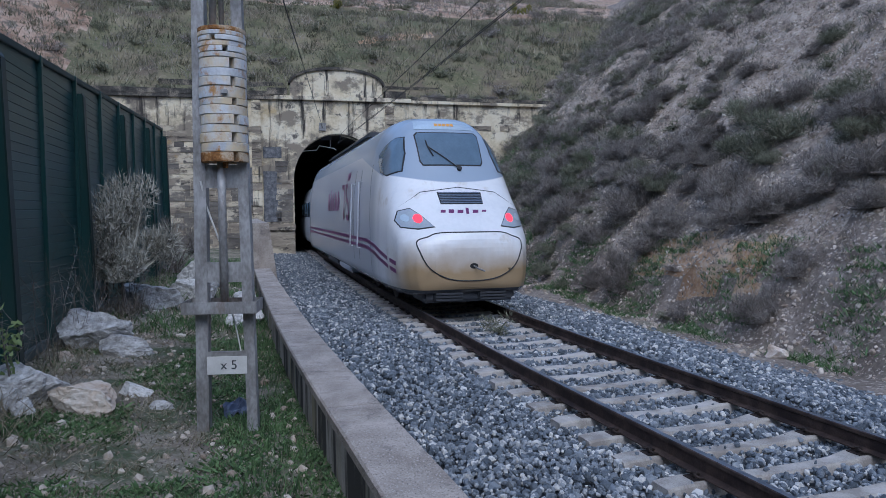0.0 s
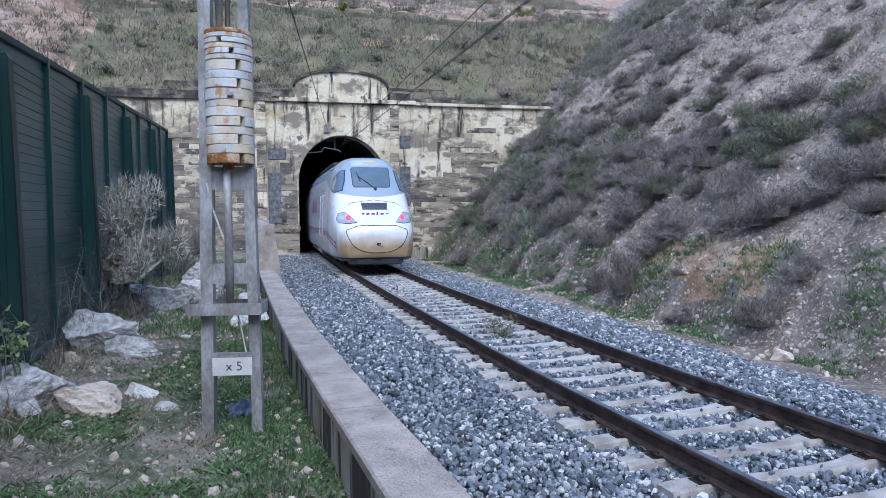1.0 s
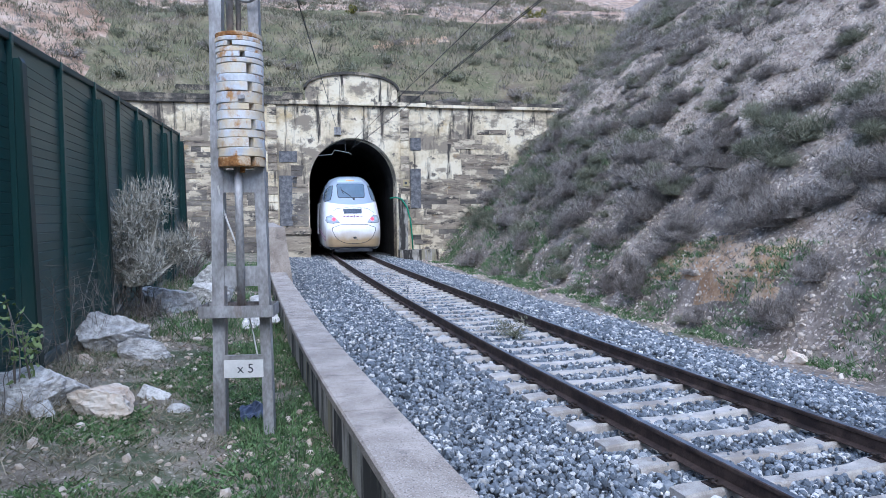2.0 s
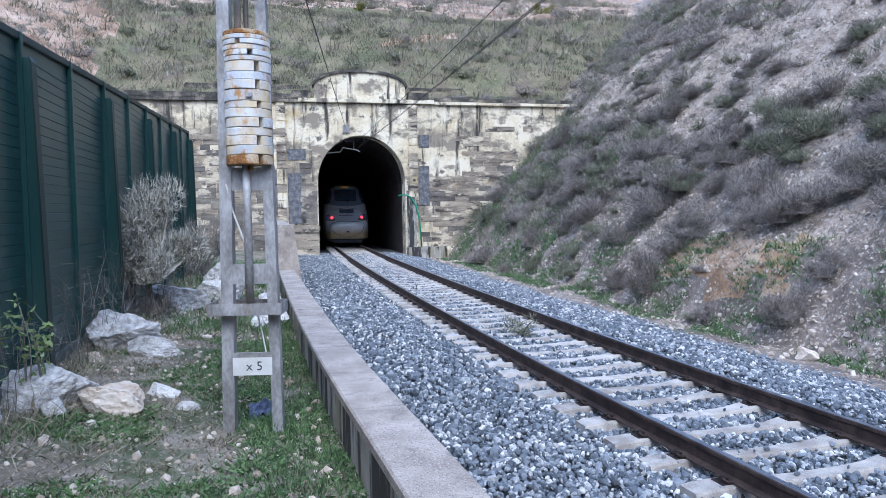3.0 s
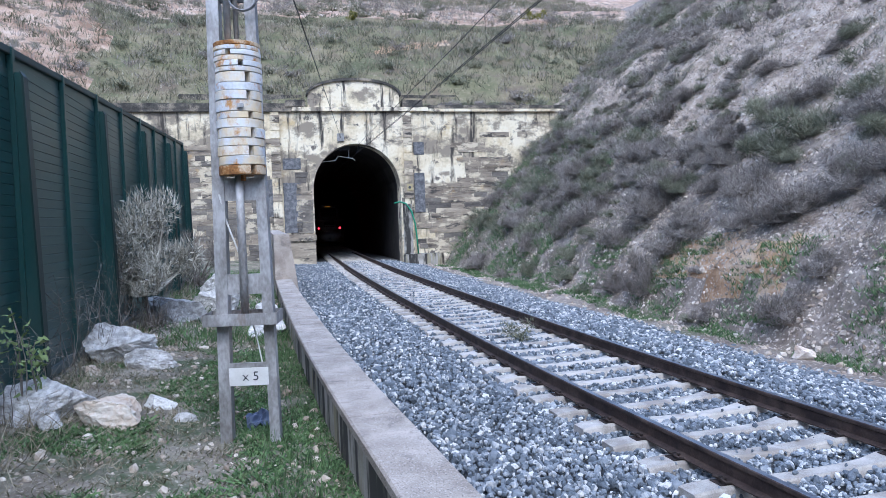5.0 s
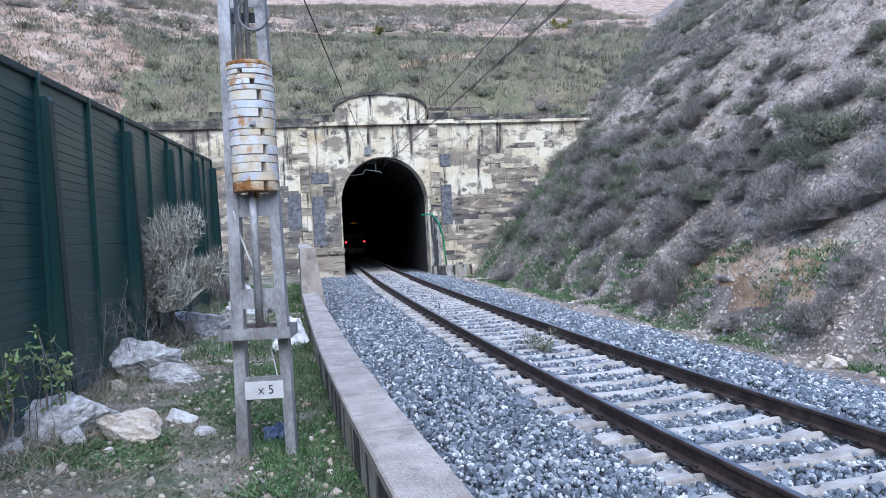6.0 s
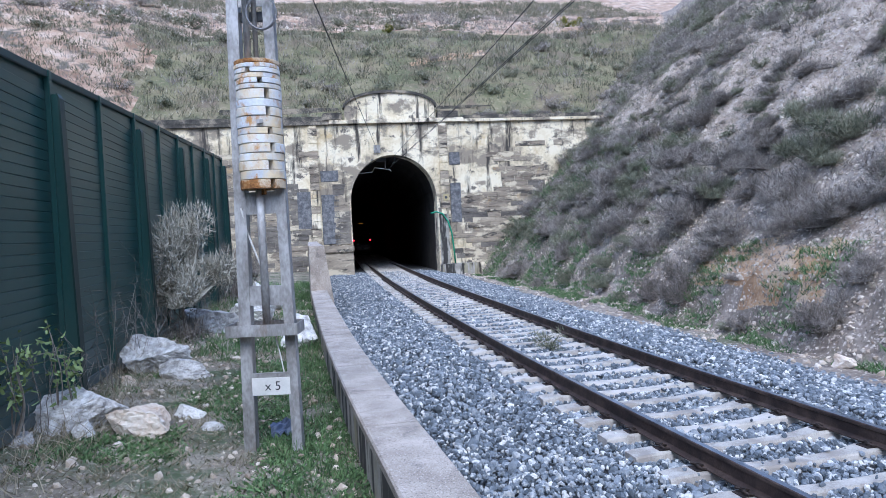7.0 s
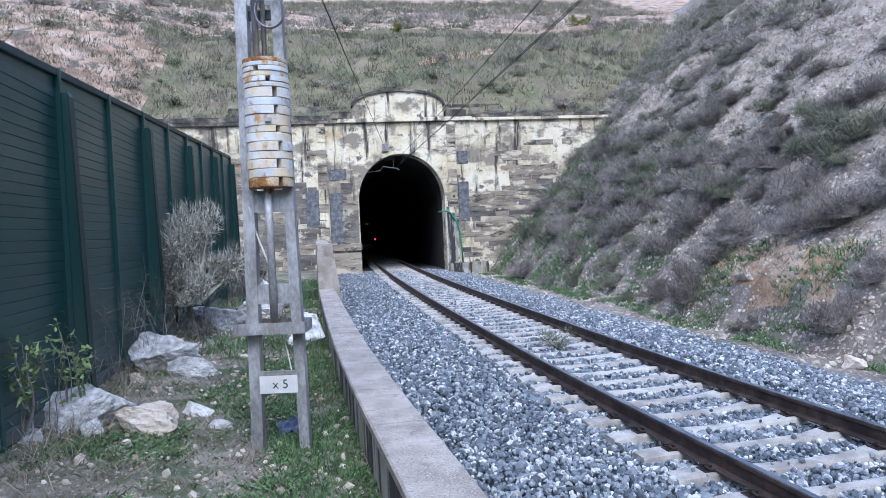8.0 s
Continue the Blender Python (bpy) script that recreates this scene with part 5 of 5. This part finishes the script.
# darker growth along and above the bare bench
for y, d, sz in ((56.5, -1.5, 2.6), (57.5, -3.4, 2.2), (58.5, -13.5, 2.8), (59.5, -15.5, 2.4), (58, -17, 2.2), (57, -11.5, 1.6), (51.5, -13.6, 1.8), (50.5, -12.8, 1.5), (52.2, -16.8, 1.3), (58.5, 4.0, 2.4), (57.4, 6.6, 2.0), (60, 9.5, 2.6), (60, 0.8, 2.4)):
    join_plant(at(y, d, hillside(y, d) - 0.1), sz, 0.75, 0.2)
finish_bulk("low grey and olive scrub on the far slope and hillside")
for u in (4.6, 5.3, 6.0, 6.8, 7.5, 8.4, 9.3, 10.2, 11.2, -3.2, -2.8, -4.4, -5.6, -7.0, -8.5, -10.2):
    q = portal_pt(u, 0.75, 8.25)
    plant(OLIVE if u < 0 else GREY + OLIVE, "shrub", q.x, q.y, q.z, random.uniform(0.6, 1.0), random.uniform(0.7, 1.0), "low scrub growing behind the portal's parapet", "shrubs behind the parapet")
GORSE = [shrub_mesh("gorse", M_GORSE, 900, 0.5, 0.5, 0.03, lumps=7)]
for y, d, sz in ((54, 1.9, 1.1), (53.4, 0.6, 0.8), (55.5, 16.5, 1.6), (55.8, 17.8, 1.3), (54.5, -20.5, 1.1)):
    plant(GORSE, "gorse_bush", *at(y, d, hillside(y, d) - 0.1), sz, 0.9, "yellow-green gorse bush on the hillside", "gorse bushes", "bush")


def scatter(n, y0, y1, d0, d1, zf, keep=None):
    ys, ds = rng.uniform(y0, y1, n), rng.uniform(d0, d1, n)
    out = []
    for y, d in zip(ys, ds):
        if keep and not keep(y, d):
            continue
        p = at(y, d)
        out.append((p.x, p.y, zf(y, d)))
    return np.array(out)


def tufts(name, label, spots, per, height, spread, width, material, lean=0.5, fine=False):
    n = len(spots)
    base = np.repeat(spots, per, 0) + rng.normal(0, 1, (n * per, 3)) * [spread, spread, 0.0]
    h = np.repeat(rng.uniform(0.5, 1.2, n), per) * height * rng.uniform(0.5, 1.1, n * per)
    tip = base + rng.normal(0, lean, (n * per, 3)) * h[:, None] * [1, 1, 0]
    tip[:, 2] = base[:, 2] + h
    base[:, 2] -= 0.02
    w_ = width * rng.uniform(0.6, 1.3, n * per)
    return tagged(new(name, needles_mesh(name, base, tip, w_, material) if fine else blades_mesh(name, base, tip, w_, material)), label, "grass", kind="stuff")


def patchy(scale, limit, seed):
    return lambda y, d: noise.noise((y * scale, d * scale, seed)) > limit


tufts("hill_grass", "dull green and dry grass covering the hillside", scatter(15000, 39.2, 84, -30, 30, hillside, lambda y, d: not 17.6 < hillside(y, d) + 1.2 * noise.noise((y * 0.2, d * 0.12, 1)) < 22.5 and not on_right(y, d)), 9, 0.42, 0.16, 0.03, M_HGRASS, fine=True)
tufts("hill_grass", "grey-brown dead growth on the hillside", scatter(3000, 39.2, 70, -30, 28, hillside, patchy(0.22, 0.0, 18)), 12, 0.5, 0.22, 0.02, M_TWIG, fine=True)
tufts("hill_grass", "straw-coloured dry grass on the hillside", scatter(6000, 39.2, 80, -30, 28, hillside, patchy(0.25, -0.02, 8)), 7, 0.5, 0.14, 0.022, M_STRAW, fine=True)
tufts("slope_grass", "dry tufts scattered over the stony cutting slope", scatter(11000, 7, 46, 5, 25, land, on_right), 15, 0.17, 0.065, 0.009, M_TWIG, 0.8, fine=True)
tufts("slope_scrub", "grey-green scrub covering the cutting slope", scatter(6500, 8, 54, 5.2, 32, land, lambda y, d: on_right(y, d) and noise.noise((y * 0.5, d * 0.5, 12)) > 0.34 - 0.016 * y + 0.02 * d), 22, 0.28, 0.13, 0.008, M_TWIG, 0.7, fine=True)
tufts("slope_grass", "straw-coloured tufts between the stones of the cutting slope", scatter(5000, 8, 44, 5.4, 24, land, on_right), 12, 0.17, 0.05, 0.008, M_STRAW, 0.7, fine=True)
tufts("slope_scrub", "olive scrub covering the cutting slope near the portal", scatter(4200, 14, 52, 5.0, 28, land, lambda y, d: on_right(y, d) and noise.noise((y * 0.45, d * 0.45, 32)) > 0.36 - 0.015 * y), 22, 0.28, 0.14, 0.011, M_SHRUBG, 0.7, fine=True)
tufts("slope_grass", "green weeds along the foot of the cutting", scatter(3600, 9, 37, 4.2, 6.0, ground_z, patchy(0.6, -0.08, 3)), 16, 0.12, 0.08, 0.014, M_GRASS, 0.8, fine=True)
tufts("slope_grass", "green grass on the slope near the portal", scatter(1500, 22, 38, 5.0, 12, ground_z, patchy(0.3, 0.05, 6)), 12, 0.3, 0.12, 0.018, M_SHRUBG, 0.6, fine=True)
sp = scatter(98000, 7, 42, 4.3, 24, land, on_right)
stones("slope_rubble", "pale limestone rubble strewn over the cutting slope", sp, np.minimum(0.075, rng.gamma(1.5, 0.014, len(sp)) + 0.013), M_RUBBLE, 1)
sp = scatter(2600, 49, 68, -30, 20, hillside, lambda y, d: hillside(y, d) > 17.3)
stones("slope_rubble", "pale rubble on the bare bench of the hillside", sp, rng.gamma(2.0, 0.035, len(sp)) + 0.02, M_RUBBLE, 1)

tufts("slope_grass", "fresh green plants on the slope beside the portal", scatter(1100, 24, 38.4, 4.9, 10.5, ground_z, patchy(0.4, 0.08, 15)), 14, 0.34, 0.13, 0.016, M_GRASS, 0.7, fine=True)
sp = scatter(900, 9, 38, 3.6, 5.6, ground_z)
stones("foot_rubble", "pale stones fallen to the foot of the cutting", sp, np.minimum(0.075, rng.gamma(2.0, 0.015, len(sp)) + 0.014), M_RUBBLE)

# yard
tufts("yard_grass", "green weeds and clover on the yard", scatter(5600, 1.5, 12, -6.6, -3.75, ground_z, lambda y, d: noise.noise((y * 1.1, d * 1.1, 2)) > 0.06 - 0.4 * (d > -4.7) - 0.28 * (y < 6.0)), 14, 0.04, 0.06, 0.019, M_GRASS, 1.3)
tufts("yard_grass", "dull green low weeds on the yard", scatter(1600, 1.5, 14, -6.8, -3.75, ground_z), 10, 0.05, 0.08, 0.012, M_HGRASS, 1.2)
tufts("yard_grass", "tall grass along the foot of the retaining wall", scatter(220, 2, 16, -4.5, -3.9, ground_z), 12, 0.15, 0.06, 0.008, M_GRASS, 0.35)
tufts("yard_grass", "green weeds beside the fence and wall", scatter(900, 12, 30, -6.8, -3.9, ground_z, patchy(0.5, -0.1, 9)), 12, 0.22, 0.1, 0.014, M_GRASS, 0.6)
tufts("yard_grass", "dry straw litter on the yard", scatter(2200, 1.8, 20, -7.0, -3.9, ground_z, patchy(0.6, -0.15, 4)), 9, 0.07, 0.09, 0.005, M_STRAW, 1.6)
tufts("yard_grass", "dry brown weeds at the fence's foot", scatter(300, 4, 22, -7.0, -6.3, ground_z), 14, 0.26, 0.12, 0.006, M_STRAW, 0.8)
sp = scatter(3000, 2, 22, -6.9, -3.9, ground_z)
stones("yard_gravel", "small pale stones scattered on the yard", sp, rng.gamma(1.5, 0.010, len(sp)) + 0.007, M_RUBBLE)


def rock(x, y, z, sx, sy, sz, material, label, seed, turn=0.0, sub=5):
    bm = bmesh.new()
    bmesh.ops.create_icosphere(bm, subdivisions=sub, radius=1)
    planes = [(Vector((random.gauss(0, 1), random.gauss(0, 1), random.gauss(0, 1))).normalized(), random.uniform(0.48, 0.8)) for _ in range(15)]
    for v in bm.verts:
        co = v.co.copy()
        for nrm, dist in planes:
            k = co.dot(nrm)
            if k > dist:
                co -= nrm * (k - dist)
        rough = abs(noise.noise(co * 3.1 + Vector((seed, 3, 0))))
        v.co = co * (1.05 + 0.16 * noise.noise(co * 1.6 + Vector((seed, 0, 0))) - 0.09 * rough + 0.07 * noise.noise(co * 9 + Vector((seed, 7, 0))) + 0.035 * noise.noise(co * 23 + Vector((seed, 9, 0))))
    bmesh.ops.transform(bm, matrix=Matrix.Diagonal((sx * 1.12, sy * 1.2, sz * 1.35, 1)), verts=bm.verts)
    ob = link_bm("rock", bm, material)
    ob.matrix_basis = pose(x, y, z, random.uniform(-8, 8), random.uniform(-8, 8), turn)
    return tagged(ob, label, "rock", "rocks on the yard")


random.seed(5)
PALE, OCHRE = "pale grey limestone boulder lying on the yard", "ochre-faced broken limestone boulder on the yard"
rock(-3.92, 6.95, 0.28, 0.52, 0.34, 0.26, M_ROCK, PALE, 1, 15)
rock(-3.22, 6.72, 0.24, 0.36, 0.26, 0.20, M_ROCKO, OCHRE, 2, -10)
rock(-3.62, 6.52, 0.16, 0.13, 0.12, 0.11, M_ROCK, PALE, 3)
rock(-4.15, 6.25, 0.14, 0.28, 0.2, 0.15, M_ROCK, PALE, 4)
rock(-4.35, 5.6, 0.13, 0.16, 0.12, 0.1, M_ROCK, PALE, 14)
rock(-4.45, 9.85, 0.30, 0.45, 0.36, 0.32, M_ROCK, PALE, 5, 30)
rock(-3.98, 9.55, 0.22, 0.38, 0.22, 0.17, M_ROCK, PALE, 6)
rock(-4.45, 9.0, 0.15, 0.15, 0.12, 0.12, M_ROCKO, OCHRE, 7)
rock(-2.95, 7.35, 0.13, 0.26, 0.1, 0.08, M_ROCK, PALE, 8, -25)
rock(-2.55, 6.95, 0.10, 0.14, 0.1, 0.06, M_ROCK, PALE, 9)
rock(-5.15, 13.6, 0.35, 0.6, 0.4, 0.36, M_ROCK, PALE, 10)
rock(-4.8, 15.4, 0.25, 0.5, 0.4, 0.3, M_ROCK, PALE, 11)
rock(-5.6, 18.4, 0.30, 0.9, 0.5, 0.42, M_ROCK, PALE, 12)
rock(-2.95, 12.2, 0.25, 0.42, 0.34, 0.30, M_ROCK, PALE, 13)
rock(-1.55, 9.6, 0.1, 0.14, 0.12, 0.1, M_ROCK, PALE, 15)
rock(-2.5, 4.9, 0.08, 0.1, 0.08, 0.06, M_ROCK, PALE, 16)
p = at(10.2, 4.05, -0.36)
rock(p.x, p.y, p.z, 0.17, 0.13, 0.12, M_ROCKO, "ochre stone lying beside the ballast", 17)

# grey tall shrub against the fence, and a leafy sapling
bush = shrub_mesh("shrub", M_GREYLEAF, 9500, 0.6, 0.9, 0.011, lumps=40, reach=0.16)
ob = tagged(new("fence_shrub", bush), "tall silvery dry shrub growing against the fence", "shrub")
ob.matrix_basis = Matrix.LocRotScale((-5.05, 12.4, 0.85), None, (1.35, 0.95, 1.95))
stem = shrub_mesh("stem", M_TWIG, 500, 0.45, 0.9, 0.010, lumps=8)
share("stem", stem, ob, pose(0, 0, -0.5))
ob = tagged(new("fence_shrub", shrub_mesh("shrub", M_TWIG, 1500, 0.6, 1.2, 0.013, lumps=12)), "dry twiggy shrub climbing the far end of the fence", "shrub")
ob.matrix_basis = Matrix.LocRotScale((-7.0, 20.6, 0.3), None, (1.0, 1.0, 1.5))
p = at(12.7, 0.15, -0.24)
plant([shrub_mesh("shrub", M_SHRUBG, 420, 0.35, 0.3, 0.008, lumps=7)], "track_weed", *p, 1.5, 0.75, "dark weed growing between the sleepers", "", "shrub")


def sapling(x, y, z, h, seed):
    r = np.random.default_rng(seed)
    ob = tagged(new("sapling"), "young leafy sapling beside the green fence", "sapling")
    ob.matrix_basis = pose(x, y, z)
    leaves_b, leaves_t = [], []
    for i in range(6):
        a = r.uniform(0, 6.28)
        top = Vector((math.cos(a) * 0.13, math.sin(a) * 0.1, h * r.uniform(0.6, 1.0)))
        pts = [Vector((0, 0, 0)).lerp(top, t) + Vector((0.05 * math.sin(t * 5 + a), 0.03 * math.cos(t * 4), 0)) for t in np.linspace(0, 1, 7)]
        part("stem", tube_bm(pts, 0.006, 5, None, [0.009 - 0.001 * k for k in range(7)]), M_TWIG, ob)
        for k in range(20):
            t = r.uniform(0.45, 1.05)
            c = Vector((0, 0, 0)).lerp(top, t) + Vector(r.normal(0, 0.05, 3))
            leaves_b.append(c)
            leaves_t.append(c + Vector(r.normal(0, 0.045, 3)) + Vector((0, -0.005, 0.01)))
    lv = new("leaves", blades_mesh("leaves", np.array(leaves_b), np.array(leaves_t), 0.03, M_LEAF))
    lv.parent = ob


sapling(-4.02, 6.85, 0.1, 1.2, 3)
sapling(-4.05, 6.15, 0.3, 0.9, 4)


def stalk_clump(x, y, z, n, reach, height, seed):
    """A tangle of long thin arching stalks with side twigs."""
    r = np.random.default_rng(seed)
    bm = bmesh.new()
    for _ in range(n):
        a, out, h = r.uniform(0, math.tau), r.uniform(0.15, 1.0) * reach, r.uniform(0.45, 1.0) * height
        foot = Vector((r.normal(0, 0.12), r.normal(0, 0.12), 0))
        pts = [foot + Vector((math.cos(a) * out * t ** 1.4, math.sin(a) * out * t ** 1.4, h * (1.25 * t - 0.3 * t * t))) + Vector(r.normal(0, 0.018, 3)) for t in np.linspace(0, 1, 6)]
        tube_bm(pts, 0.003, 4, bm, [0.0042, 0.004, 0.0035, 0.003, 0.0025, 0.0015])
        for k in range(5):
            q = pts[r.integers(2, 6)]
            tube_bm([q, q + Vector(r.normal(0, 0.09, 3)), q + Vector(r.normal(0, 0.14, 3)) + Vector((0, 0, 0.06))], 0.002, 3, bm)
    ob = tagged(link_bm("dry_weed", bm, M_TWIG), "tangle of dry weed stalks before the green fence", "weed", "dry weeds along the fence")
    ob.matrix_basis = pose(x, y, z)


for k, (x, y, n, reach, h) in enumerate(((-4.45, 8.6, 22, 0.55, 1.5), (-4.7, 9.7, 26, 0.6, 1.6), (-4.3, 7.6, 14, 0.45, 0.9), (-5.0, 11.0, 24, 0.6, 1.5), (-5.4, 13.2, 20, 0.6, 1.6), (-6.0, 15.6, 18, 0.6, 1.8), (-6.6, 18.4, 22, 0.7, 2.4), (-6.9, 19.8, 22, 0.7, 2.8), (-4.2, 6.7, 12, 0.4, 1.0))):
    stalk_clump(x, y, 0.12, n // 3 + 2, reach, h, 40 + k)
# litter
bm = bmesh.new()
bmesh.ops.create_grid(bm, x_segments=10, y_segments=8, size=0.5)
for v in bm.verts:
    v.co.z = 0.22 * noise.noise(v.co * 4) + 0.12 * (1 - 2 * v.co.length)
bmesh.ops.transform(bm, matrix=Matrix.Diagonal((0.3, 0.22, 0.45, 1)), verts=bm.verts)
bmesh.ops.solidify(bm, geom=bm.faces[:], thickness=0.004)
bag = tagged(link_bm("plastic_litter", bm, M_BAG), "crumpled blue-grey plastic litter on the grass", "litter")
bag.matrix_basis = pose(-1.72, 6.75, 0.12, 25, 0, 20)


def motions():
    walk(train, car_rows(0.0, 15.0))
    walk(coach, car_rows(20.4, 11.0))
    walk(coach_two, car_rows(33.7, 11.0))


motions()
